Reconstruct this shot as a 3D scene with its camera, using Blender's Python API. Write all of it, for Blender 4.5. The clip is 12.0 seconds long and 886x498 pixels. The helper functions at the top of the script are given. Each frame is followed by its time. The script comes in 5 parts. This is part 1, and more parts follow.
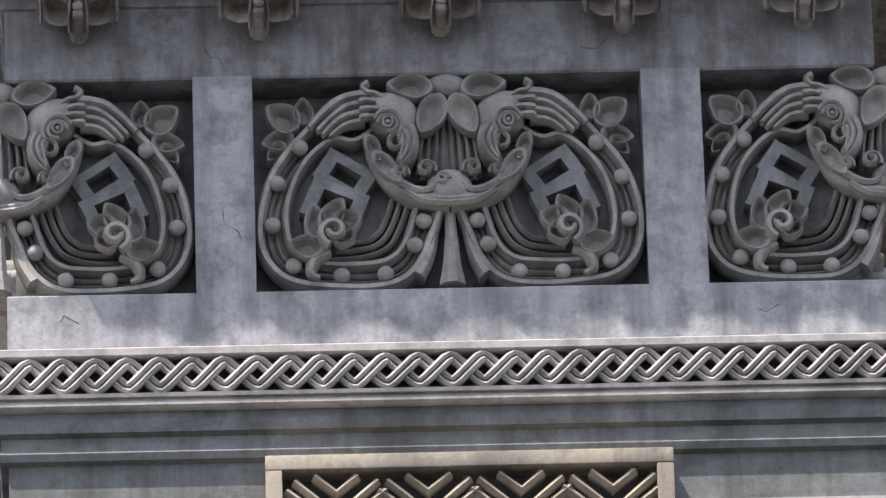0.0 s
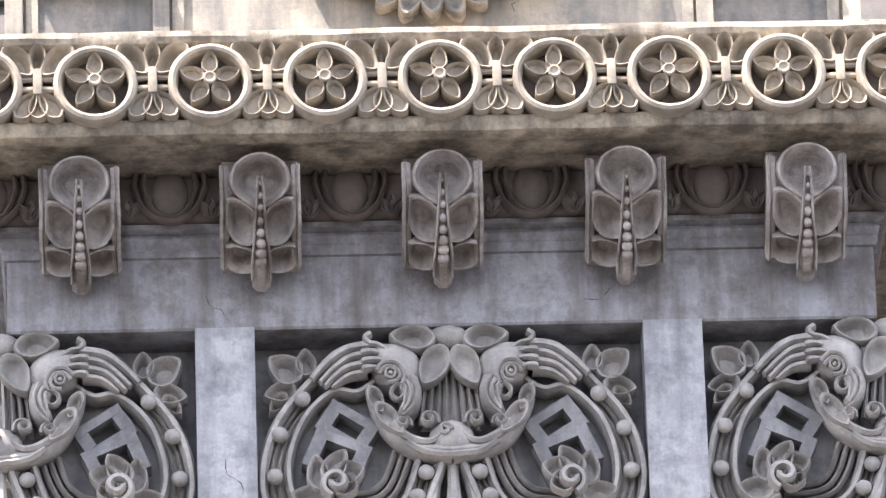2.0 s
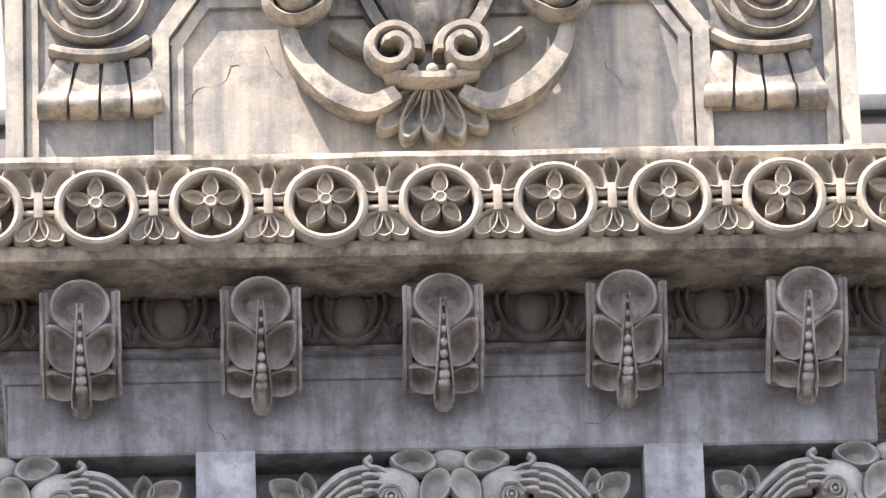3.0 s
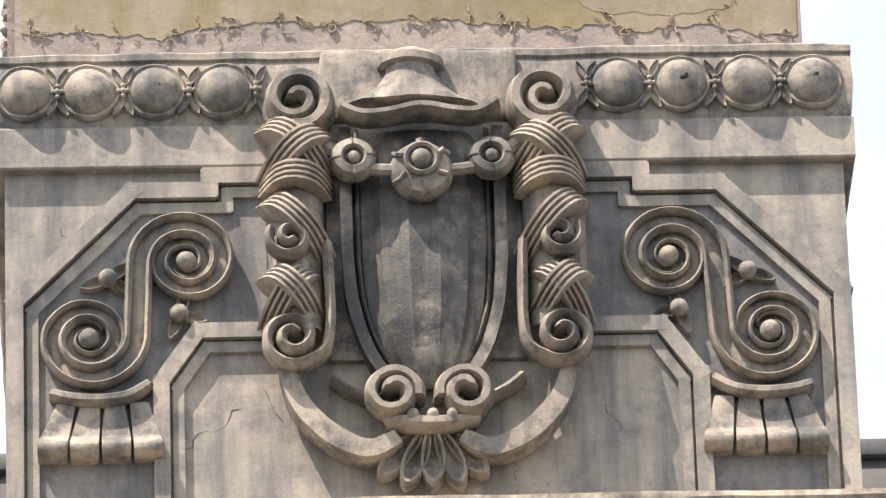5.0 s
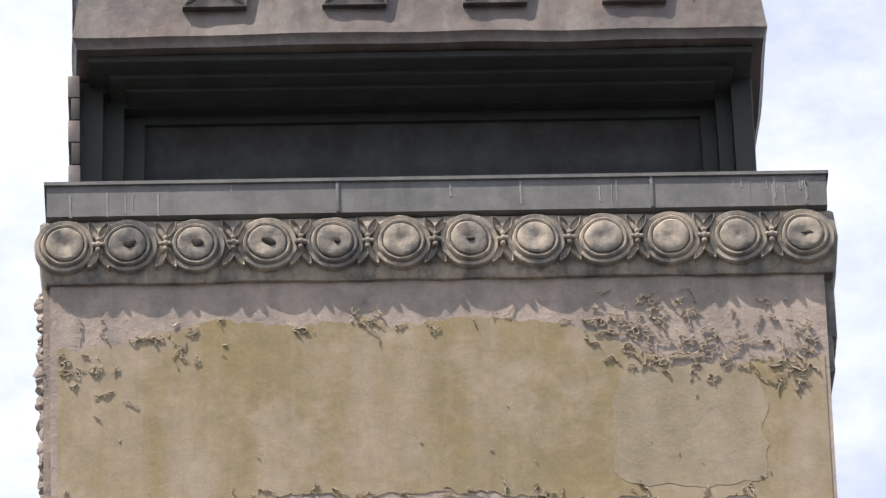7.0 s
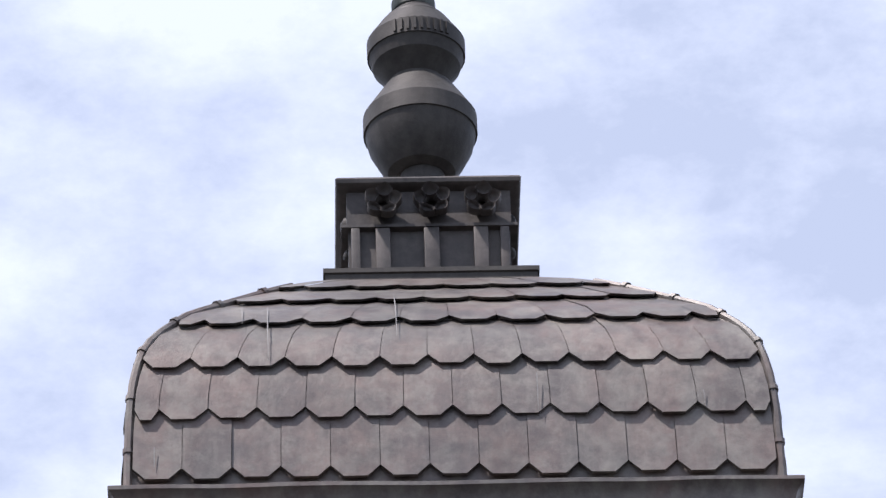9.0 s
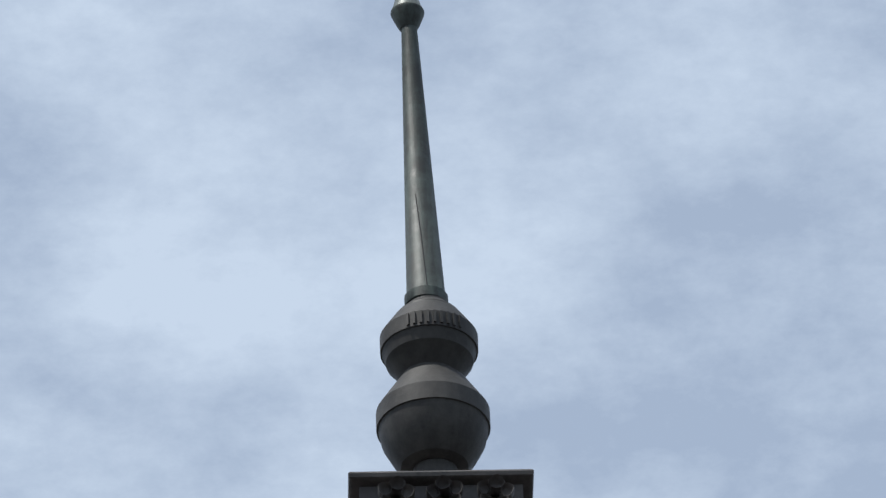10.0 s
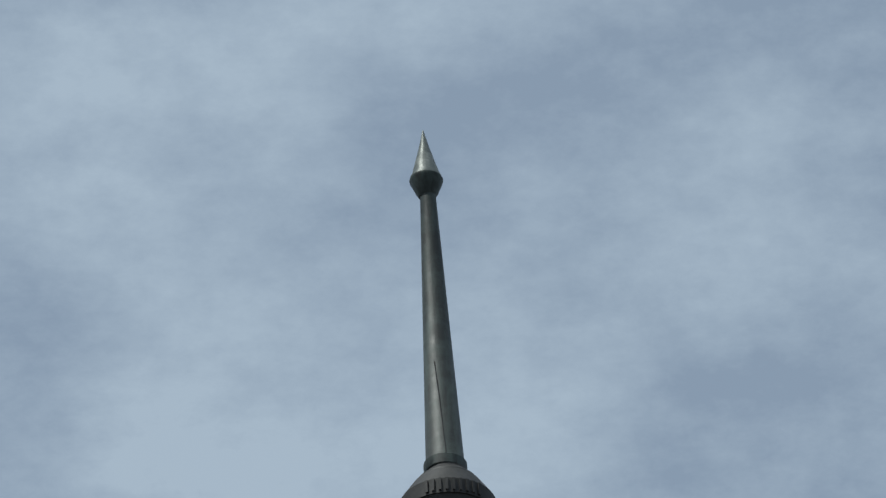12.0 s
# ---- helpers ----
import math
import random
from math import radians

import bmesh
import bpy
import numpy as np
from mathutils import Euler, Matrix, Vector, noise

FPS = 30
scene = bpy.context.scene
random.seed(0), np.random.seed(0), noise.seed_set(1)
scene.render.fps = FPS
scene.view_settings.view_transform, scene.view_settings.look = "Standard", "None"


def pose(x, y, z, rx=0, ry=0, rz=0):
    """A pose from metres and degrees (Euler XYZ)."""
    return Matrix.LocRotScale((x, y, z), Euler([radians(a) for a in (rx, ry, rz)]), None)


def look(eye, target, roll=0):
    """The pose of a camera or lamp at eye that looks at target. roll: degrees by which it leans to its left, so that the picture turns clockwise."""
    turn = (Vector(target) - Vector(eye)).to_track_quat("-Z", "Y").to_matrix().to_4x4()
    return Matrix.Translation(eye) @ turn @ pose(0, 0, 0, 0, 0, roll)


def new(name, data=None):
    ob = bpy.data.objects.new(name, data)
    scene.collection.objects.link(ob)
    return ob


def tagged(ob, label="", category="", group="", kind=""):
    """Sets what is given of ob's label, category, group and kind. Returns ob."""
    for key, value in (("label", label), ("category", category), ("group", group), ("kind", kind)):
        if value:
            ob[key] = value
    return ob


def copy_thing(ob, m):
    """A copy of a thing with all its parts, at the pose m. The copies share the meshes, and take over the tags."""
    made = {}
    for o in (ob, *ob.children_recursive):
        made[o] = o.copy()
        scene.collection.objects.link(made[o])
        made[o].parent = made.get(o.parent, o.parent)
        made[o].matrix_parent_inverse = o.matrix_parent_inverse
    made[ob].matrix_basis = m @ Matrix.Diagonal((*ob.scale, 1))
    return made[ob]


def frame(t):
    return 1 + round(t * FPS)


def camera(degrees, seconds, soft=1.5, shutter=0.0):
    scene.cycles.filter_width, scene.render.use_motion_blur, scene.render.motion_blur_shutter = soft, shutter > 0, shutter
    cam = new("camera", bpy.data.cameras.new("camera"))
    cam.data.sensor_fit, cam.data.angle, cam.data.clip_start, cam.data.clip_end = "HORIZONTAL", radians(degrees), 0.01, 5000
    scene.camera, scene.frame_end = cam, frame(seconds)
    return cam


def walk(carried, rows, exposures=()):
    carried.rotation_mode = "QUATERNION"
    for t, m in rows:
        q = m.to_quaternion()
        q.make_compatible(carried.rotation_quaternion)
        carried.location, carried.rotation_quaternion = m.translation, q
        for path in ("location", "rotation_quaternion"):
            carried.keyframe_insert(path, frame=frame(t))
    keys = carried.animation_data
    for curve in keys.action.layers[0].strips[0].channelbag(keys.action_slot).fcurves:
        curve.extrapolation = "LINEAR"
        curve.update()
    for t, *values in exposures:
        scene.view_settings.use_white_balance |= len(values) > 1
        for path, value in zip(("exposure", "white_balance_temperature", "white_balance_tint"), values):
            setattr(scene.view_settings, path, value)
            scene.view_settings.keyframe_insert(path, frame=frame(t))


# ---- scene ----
# Camera on the pavement across the street, tilting up with a long lens.
cam = camera(6.411, 12.0, soft=1.4)
EYE = (-1.07, -30.8, 1.6)
PATH = [
    (0, -1.9648, 21.5903, -1.8539),
    (0.5, -1.9699, 22.0573, -1.8588),
    (1, -1.9800, 22.5080, -1.8634),
    (1.5, -1.9926, 22.9571, -1.8687),
    (2, -2.0089, 23.4089, -1.8732),
    (2.5, -2.0221, 23.8583, -1.8776),
    (2.7, -2.0265, 24.0399, -1.8773),
    (4.3, -2.0827, 25.6884, -1.8756),
    (4.5, -2.0916, 25.9826, -1.8826),
    (5, -2.1186, 26.8012, -1.8849),
    (5.5, -2.1062, 27.6313, -1.8890),
    (6, -2.0583, 28.4602, -1.8952),
    (6.5, -2.0000, 29.3000, -1.9000),
    (6.7, -1.9791, 29.6570, -1.8997),
    (8.3, -1.8323, 32.9074, -1.8988),
    (8.5, -1.8150, 33.3153, -1.8997),
    (9, -1.7800, 34.3196, -1.9000),
    (9.5, -1.7584, 35.3584, -1.8999),
    (10, -1.7512, 36.4504, -1.8990),
    (10.5, -1.7581, 37.4330, -1.8988),
    (11, -1.7333, 37.6075, -1.8988),
    (11.5, -1.6813, 37.5419, -1.8983),
    (12, -1.6294, 37.6667, -1.8972),
]
EXPOSURES = [
    (0.0, 0.53, 6600, 15), (0.5, 0.80, 6600, 16), (1.0, 1.06, 6650, 17), (1.5, 1.44, 6750, 19), (2.0, 1.76, 6750, 19), (2.5, 1.74, 6750, 19),
    (4.5, 0.84, 6850, 16), (5.5, 0.82, 7000, 17), (6.5, 0.47, 7000, 17), (8.3, 0.5, 6200, 19), (9.0, 0.25, 6260, 20), (9.5, 0.02, 6200, 16),
    (10.0, -0.31, 6100, 9), (10.5, -0.66, 6050, 5), (11.0, -0.83, 6000, 4), (12.0, -0.85, 5950, 3),
]


def aim(yaw, pitch, roll):
    return Matrix.Translation(EYE) @ pose(0, 0, 0, 90 + pitch, 0, yaw) @ pose(0, 0, 0, 0, 0, roll)


walk(cam, [(t, aim(yaw, pitch, roll)) for t, yaw, pitch, roll in PATH], EXPOSURES)

# ---- light ----
SUN_AZ, SUN_EL = radians(-125.5), radians(61)  # from +y, clockwise
sun = new("sun", bpy.data.lights.new("sun", "SUN"))
sun.data.energy, sun.data.angle, sun.data.color = 5.0, radians(0.6), (1.0, 0.94, 0.85)
sun_way = Vector((math.sin(SUN_AZ) * math.cos(SUN_EL), math.cos(SUN_AZ) * math.cos(SUN_EL), math.sin(SUN_EL)))
sun.matrix_world = look(sun_way * 60, (0, 0, 0))

world = bpy.data.worlds.new("sky")
scene.world = world
world.use_nodes = True
wn, wl = world.node_tree.nodes, world.node_tree.links
wn.clear()
w_out, w_mix = wn.new("ShaderNodeOutputWorld"), wn.new("ShaderNodeMixShader")
w_sky, w_cloud = wn.new("ShaderNodeBackground"), wn.new("ShaderNodeBackground")
sky = wn.new("ShaderNodeTexSky")
sky.sky_type, sky.sun_disc = "NISHITA", False
sky.sun_elevation, sky.sun_rotation = SUN_EL, SUN_AZ
sky.air_density, sky.dust_density, sky.ozone_density = 1.0, 1.8, 1.5
w_sky.inputs["Strength"].default_value = 0.135
wl.new(sky.outputs[0], w_sky.inputs["Color"])
w_cloud.inputs["Color"].default_value = (0.80, 0.89, 1.0, 1)
w_cloud.inputs["Strength"].default_value = 1.06
w_co, w_map = wn.new("ShaderNodeTexCoord"), wn.new("ShaderNodeMapping")
w_map.inputs["Scale"].default_value = (23, 23, 42)
w_noise, w_ramp = wn.new("ShaderNodeTexNoise"), wn.new("ShaderNodeMapRange")
w_noise.inputs["Scale"].default_value, w_noise.inputs["Detail"].default_value = 1.0, 7
w_noise.inputs["Roughness"].default_value = 0.64
w_ramp.inputs["From Min"].default_value, w_ramp.inputs["From Max"].default_value = 0.37, 0.65
w_ramp.inputs["To Min"].default_value, w_ramp.inputs["To Max"].default_value = 0.48, 0.86
wl.new(w_co.outputs["Generated"], w_map.inputs["Vector"])
wl.new(w_map.outputs[0], w_noise.inputs["Vector"])
w_xyz, w_west, w_sum = wn.new("ShaderNodeSeparateXYZ"), wn.new("ShaderNodeMapRange"), wn.new("ShaderNodeMath")
for key, v in zip(("From Min", "From Max", "To Min", "To Max"), (-0.03, 0.075, 0.05, -0.06)):
    w_west.inputs[key].default_value = v
wl.new(w_co.outputs["Generated"], w_xyz.inputs[0])
wl.new(w_xyz.outputs["X"], w_west.inputs["Value"])
wl.new(w_noise.outputs[0], w_sum.inputs[0])
wl.new(w_west.outputs[0], w_sum.inputs[1])
wl.new(w_sum.outputs[0], w_ramp.inputs["Value"])
wl.new(w_ramp.outputs[0], w_mix.inputs[0])
wl.new(w_sky.outputs[0], w_mix.inputs[1])
wl.new(w_cloud.outputs[0], w_mix.inputs[2])
wl.new(w_mix.outputs[0], w_out.inputs["Surface"])


# ---- materials ----
def surface(name, base, second, stain=None, size=1.5, streak=0.5, rough=0.8, metal=0.0, bump=0.25, grain=60, spread=0.4, vary=0.1, spec=0.4, run_size=3.0):
    """A weathered surface: two tones in patches, streaks that run down, fine grain and relief."""
    m = bpy.data.materials.new(name)
    m.use_nodes = True
    n, l = m.node_tree.nodes, m.node_tree.links
    out = n["Principled BSDF"]
    geo = n.new("ShaderNodeNewGeometry")

    def noise_at(scale, stretch=(1, 1, 1), detail=5, roughness=0.6):
        mp, t = n.new("ShaderNodeMapping"), n.new("ShaderNodeTexNoise")
        mp.inputs["Scale"].default_value = stretch
        t.inputs["Scale"].default_value, t.inputs["Detail"].default_value, t.inputs["Roughness"].default_value = scale, detail, roughness
        l.new(geo.outputs["Position"], mp.inputs["Vector"])
        l.new(mp.outputs[0], t.inputs["Vector"])
        return t.outputs[0]

    def span(value, a, b, c=0.0, d=1.0):
        r = n.new("ShaderNodeMapRange")
        for key, v in zip(("From Min", "From Max", "To Min", "To Max"), (a, b, c, d)):
            r.inputs[key].default_value = v
        l.new(value, r.inputs["Value"])
        return r.outputs[0]

    def mixed(fac, a, b, how="MIX"):
        x = n.new("ShaderNodeMix")
        x.data_type, x.blend_type = "RGBA", how
        for key, v in ((0, fac), (6, a), (7, b)):
            if isinstance(v, tuple):
                x.inputs[key].default_value = (*v, 1)
            elif isinstance(v, float):
                x.inputs[key].default_value = v
            else:
                l.new(v, x.inputs[key])
        return x.outputs[2]

    patch = noise_at(size)
    colour = mixed(span(patch, 0.5 - spread / 2, 0.5 + spread / 2), base, second)
    if stain:
        run = noise_at(run_size, (2.4, 2.4, 0.3), 6, 0.6)
        colour = mixed(span(run, 0.44, 0.66, 0, streak), colour, stain)
    fine = noise_at(grain, (1, 1, 1), 4, 0.7)
    blot = noise_at(9.0, (1, 1, 1), 6, 0.7)
    grey = n.new("ShaderNodeCombineColor")
    shade = span(fine, 0.25, 0.75, 1 - vary, 1 + vary)
    for k in range(3):
        l.new(shade, grey.inputs[k])
    colour = mixed(1.0, colour, grey.outputs[0], "MULTIPLY")
    if stain:
        cloudy = noise_at(size * 2.7, (1, 1, 1), 8, 0.72)
        colour = mixed(span(cloudy, 0.47, 0.64, 0, streak * 0.95), colour, stain)
    grey2 = n.new("ShaderNodeCombineColor")
    shade2 = span(blot, 0.3, 0.7, 1 - vary * 1.6, 1 + vary * 1.2)
    for k in range(3):
        l.new(shade2, grey2.inputs[k])
    colour = mixed(1.0, colour, grey2.outputs[0], "MULTIPLY")
    info, grey3 = n.new("ShaderNodeObjectInfo"), n.new("ShaderNodeCombineColor")
    shade3 = span(info.outputs["Random"], 0, 1, 1 - vary * 0.8, 1 + vary * 0.8)
    for k in range(3):
        l.new(shade3, grey3.inputs[k])
    colour = mixed(1.0, colour, grey3.outputs[0], "MULTIPLY")
    l.new(colour, out.inputs["Base Color"])
    l.new(span(blot, 0.3, 0.7, max(rough - 0.1, 0.05), min(rough + 0.08, 1)), out.inputs["Roughness"])
    out.inputs["Metallic"].default_value = metal
    out.inputs["Specular IOR Level"].default_value = spec
    add = n.new("ShaderNodeMath")
    l.new(span(fine, 0, 1, 0, 0.45), add.inputs[0])
    l.new(span(blot, 0, 1, 0, 2.2), add.inputs[1])
    b = n.new("ShaderNodeBump")
    b.inputs["Strength"].default_value, b.inputs["Distance"].default_value = bump, 0.012
    l.new(add.outputs[0], b.inputs["Height"])
    l.new(b.outputs[0], out.inputs["Normal"])
    return m


cement = surface("painted_cement", (0.45, 0.45, 0.462), (0.34, 0.345, 0.365), (0.17, 0.175, 0.19), 2.0, 0.85, 0.85, vary=0.14)
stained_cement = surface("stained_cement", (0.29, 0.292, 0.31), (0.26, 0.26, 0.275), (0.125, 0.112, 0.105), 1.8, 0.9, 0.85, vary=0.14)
slate_paint = surface("dark_grey_paint", (0.225, 0.232, 0.235), (0.16, 0.168, 0.168), (0.085, 0.085, 0.082), 1.8, 0.8, 0.75, vary=0.14)
relief_stone = surface("carved_cement", (0.43, 0.405, 0.375), (0.335, 0.32, 0.305), (0.17, 0.165, 0.16), 3.4, 0.6, 0.62, bump=0.3, vary=0.13, spec=0.5)
field_stone = surface("grey_field_cement", (0.30, 0.295, 0.295), (0.22, 0.22, 0.225), (0.10, 0.10, 0.105), 2.8, 0.7, 0.85)
# Darker copy of the cement, with the shade of recesses put into its colour
shade_recess_stone = surface("shade_dark_cement", (0.12, 0.118, 0.115), (0.09, 0.09, 0.092), (0.05, 0.05, 0.05), 2.5, 0.5, 0.85)
ledge_stone = surface("pale_cement", (0.54, 0.505, 0.49), (0.42, 0.40, 0.395), (0.22, 0.21, 0.205), 2.4, 0.6, 0.85)
warm_stone = surface("warm_cement", (0.42, 0.37, 0.30), (0.325, 0.30, 0.255), (0.15, 0.152, 0.15), 1.5, 0.85, 0.85)
carved_warm = surface("carved_warm_cement", (0.40, 0.345, 0.27), (0.28, 0.25, 0.21), (0.09, 0.095, 0.095), 3.0, 0.9, 0.8, bump=0.35)
urn_stone = surface("blackened_cement", (0.33, 0.295, 0.245), (0.12, 0.112, 0.10), (0.045, 0.048, 0.05), 2.6, 0.9, 0.65, bump=0.4, spread=0.1, vary=0.16)
cornice_stone = surface("worn_cornice_cement", (0.46, 0.395, 0.30), (0.31, 0.275, 0.225), (0.10, 0.085, 0.07), 2.2, 0.9, 0.8, bump=0.4, vary=0.15)
medal_stone = surface("cream_cement", (0.46, 0.395, 0.305), (0.34, 0.305, 0.255), (0.17, 0.15, 0.13), 2.8, 0.6, 0.8)
bracket_stone = surface("brown_cement", (0.43, 0.40, 0.385), (0.30, 0.265, 0.235), (0.12, 0.10, 0.085), 3.6, 0.75, 0.6, bump=0.35, vary=0.15, spec=0.5)
# Sooty brown, made darker to carry the shade of sheltered carving
sooty_shade_brown = surface("sooty_shade_brown_cement", (0.18, 0.148, 0.132), (0.13, 0.108, 0.096), (0.06, 0.05, 0.045), 3.0, 0.5, 0.85)
lead = surface("lead_sheet", (0.125, 0.128, 0.126), (0.092, 0.096, 0.096), (0.18, 0.185, 0.18), 2.0, 0.5, 0.6, 0.1, 0.12)
copper = surface("brown_copper_sheet", (0.106, 0.077, 0.067), (0.066, 0.056, 0.053), (0.155, 0.148, 0.128), 2.6, 0.6, 0.5, 0.2, 0.14, 25, spread=0.16, vary=0.18, spec=0.85)
# Green-black copper, darkened so its colour carries the shade under the eave
shade_dark_copper = surface("shaded_green_black_copper", (0.035, 0.033, 0.031), (0.024, 0.022, 0.022), (0.03, 0.045, 0.04), 1.6, 0.5, 0.6, 0.1, 0.15, 25)
cove_sheet = surface("blue_grey_sheet", (0.12, 0.122, 0.125), (0.085, 0.088, 0.092), (0.15, 0.17, 0.175), 2.0, 0.6, 0.5, 0.1, 0.1, 25)
iron = surface("dark_sheet_metal", (0.045, 0.042, 0.039), (0.032, 0.031, 0.03), (0.075, 0.072, 0.066), 2.8, 0.5, 0.6, 0.0, 0.15, 25, spec=0.3)
box_metal = surface("brown_sheet_metal", (0.078, 0.068, 0.064), (0.05, 0.046, 0.045), (0.105, 0.098, 0.09), 3.4, 0.5, 0.55, 0.1, 0.15, 25, spread=0.2, vary=0.16)
spire_metal = surface("green_black_metal", (0.026, 0.029, 0.026), (0.036, 0.038, 0.034), (0.095, 0.125, 0.11), 2.2, 0.45, 0.55, 0.0, 0.15, 25, spec=0.35, run_size=9.0)
# Near-black for openings, holes and cracks: hollow shade put into the colour
hollow_black = surface("hollow_shade_black", (0.05, 0.047, 0.043), (0.035, 0.033, 0.03), None, 6.0, 0.4, 0.95)
tip_metal = surface("verdigris_metal", (0.13, 0.145, 0.13), (0.085, 0.095, 0.09), (0.3, 0.31, 0.28), 5.0, 0.6, 0.5, 0.2, 0.12, 25)
slate = surface("slate_roofing", (0.13, 0.12, 0.115), (0.10, 0.095, 0.095), (0.06, 0.06, 0.06), 2.0, 0.4, 0.75)
# Base colour lowered so that the house's render looks shaded
house_wall = surface("shaded_render", (0.17, 0.155, 0.145), (0.13, 0.125, 0.12), (0.08, 0.08, 0.08), 0.8, 0.5, 0.9)
brick_clay = surface("pale_brick", (0.45, 0.36, 0.29), (0.38, 0.30, 0.25), (0.25, 0.22, 0.2), 4.0, 0.3, 0.9)
asphalt = surface("asphalt", (0.05, 0.05, 0.052), (0.065, 0.064, 0.062), (0.04, 0.04, 0.04), 0.6, 0.4, 0.9)
ochre = surface("ochre_plaster", (0.27, 0.215, 0.108), (0.222, 0.184, 0.106), (0.36, 0.305, 0.24), 0.9, 0.75, 0.85, bump=0.2, run_size=1.3)
bare_plaster = surface("bare_plaster", (0.37, 0.31, 0.26), (0.31, 0.265, 0.23), (0.20, 0.18, 0.165), 2.2, 0.55, 0.9, bump=0.4, vary=0.12)
dirty_field = surface("dirty_field_cement", (0.30, 0.28, 0.255), (0.21, 0.207, 0.2), (0.10, 0.11, 0.118), 2.2, 0.85, 0.85)
grey_patch = surface("grey_patch_paint", (0.29, 0.247, 0.165), (0.25, 0.215, 0.145), (0.35, 0.30, 0.235), 1.2, 0.4, 0.85)
drip_pale = surface("lime_drip", (0.25, 0.25, 0.245), (0.18, 0.18, 0.177), None, 8.0, 0.4, 0.7)
flake_paint = surface("curled_paint", (0.36, 0.31, 0.235), (0.30, 0.255, 0.19), None, 3.0, 0.4, 0.85)
STONES = (relief_stone, carved_warm, urn_stone, medal_stone, bracket_stone, ledge_stone)


# ---- building helpers ----
BASE = {}


def mesh_of(bm, name, material, sharp=38):
    bmesh.ops.recalc_face_normals(bm, faces=bm.faces)
    me = bpy.data.meshes.new(name)
    bm.to_mesh(me)
    bm.free()
    me.materials.append(material)
    me.polygons.foreach_set("use_smooth", [True] * len(me.polygons))
    me.set_sharp_from_angle(angle=radians(sharp))
    return me


def thing(name, base, label, category, group="", kind=""):
    ob = tagged(new(name), label, category, group, kind)
    ob.location = base
    BASE[ob] = Vector(base)
    return ob


def part(name, bm, material, parent, label="", sharp=38):
    """Links a bmesh, given in world places, as one mesh under a thing or a part."""
    base = BASE[parent]
    if material in STONES:
        crumble(bm, 0.0035, 7.0)
    bmesh.ops.translate(bm, verts=bm.verts, vec=-base)
    ob = new(name, mesh_of(bm, name, material, sharp))
    ob.parent = parent
    BASE[ob] = base
    return tagged(ob, label)


def solid(name, bm, material, label, category, kind="structure", sharp=38):
    ob = tagged(new(name, mesh_of(bm, name, material, sharp)), label, category, "", kind)
    BASE[ob] = Vector((0, 0, 0))
    return ob


def box(bm, x0, x1, y0, y1, z0, z1, bevel=0.0):
    made = bmesh.ops.create_cube(bm, size=1, matrix=Matrix.LocRotScale(((x0 + x1) / 2, (y0 + y1) / 2, (z0 + z1) / 2), None, (x1 - x0, y1 - y0, z1 - z0)))
    if bevel:
        edges = list({e for v in made["verts"] for e in v.link_edges})
        bmesh.ops.bevel(bm, geom=edges, offset=bevel, segments=2, affect="EDGES", profile=0.6)
    return bm


def fresh():
    return bmesh.new()


def ball(bm, c, r, sx=1.0, sy=1.0, sz=1.0, u=14, v=9, turn=0.0):
    m = Matrix.Translation(c) @ pose(0, 0, 0, 0, turn, 0) @ Matrix.Diagonal((r * sx, r * sy, r * sz, 1))
    bmesh.ops.create_uvsphere(bm, u_segments=u, v_segments=v, radius=1, matrix=m)
    return bm


def belt(bm, profile, x0, x1, y0, y1, caps=True):
    """A profile of (out, height) carried round a rectangular plan with mitred corners."""
    rings = []
    for d, z in profile:
        rings.append([bm.verts.new(p) for p in ((x0 - d, y0 - d, z), (x1 + d, y0 - d, z), (x1 + d, y1 + d, z), (x0 - d, y1 + d, z))])
    for a, b in zip(rings, rings[1:]):
        for k in range(4):
            bm.faces.new((a[k], a[(k + 1) % 4], b[(k + 1) % 4], b[k]))
    if caps:
        bm.faces.new(rings[0])
        bm.faces.new(rings[-1])
    return bm


def lathe(bm, profile, x, y, lean=0.0, seg=32, z_ref=0.0):
    rings = []
    for r, z in profile:
        cx = x + lean * (z - z_ref)
        rings.append([bm.verts.new((cx + r * math.cos(2 * math.pi * k / seg), y + r * math.sin(2 * math.pi * k / seg), z)) for k in range(seg)])
    for a, b in zip(rings, rings[1:]):
        for k in range(seg):
            bm.faces.new((a[k], a[(k + 1) % seg], b[(k + 1) % seg], b[k]))
    bm.faces.new(rings[0])
    bm.faces.new(rings[-1])
    return bm


def smooth_path(points, n=6, closed=False):
    """A soft curve through the given (x, y, z) points."""
    p = [Vector(q) for q in points]
    out, count = [], len(p)
    for k in range(count if closed else count - 1):
        if closed:
            a, b, c, d = p[k - 1], p[k], p[(k + 1) % count], p[(k + 2) % count]
        else:
            a, b, c, d = p[max(k - 1, 0)], p[k], p[k + 1], p[min(k + 2, count - 1)]
        for s in range(n):
            t = s / n
            out.append(0.5 * (2 * b + (c - a) * t + (2 * a - 5 * b + 4 * c - d) * t * t + (3 * b - a - 3 * c + d) * t ** 3))
    if not closed:
        out.append(p[-1])
    return out


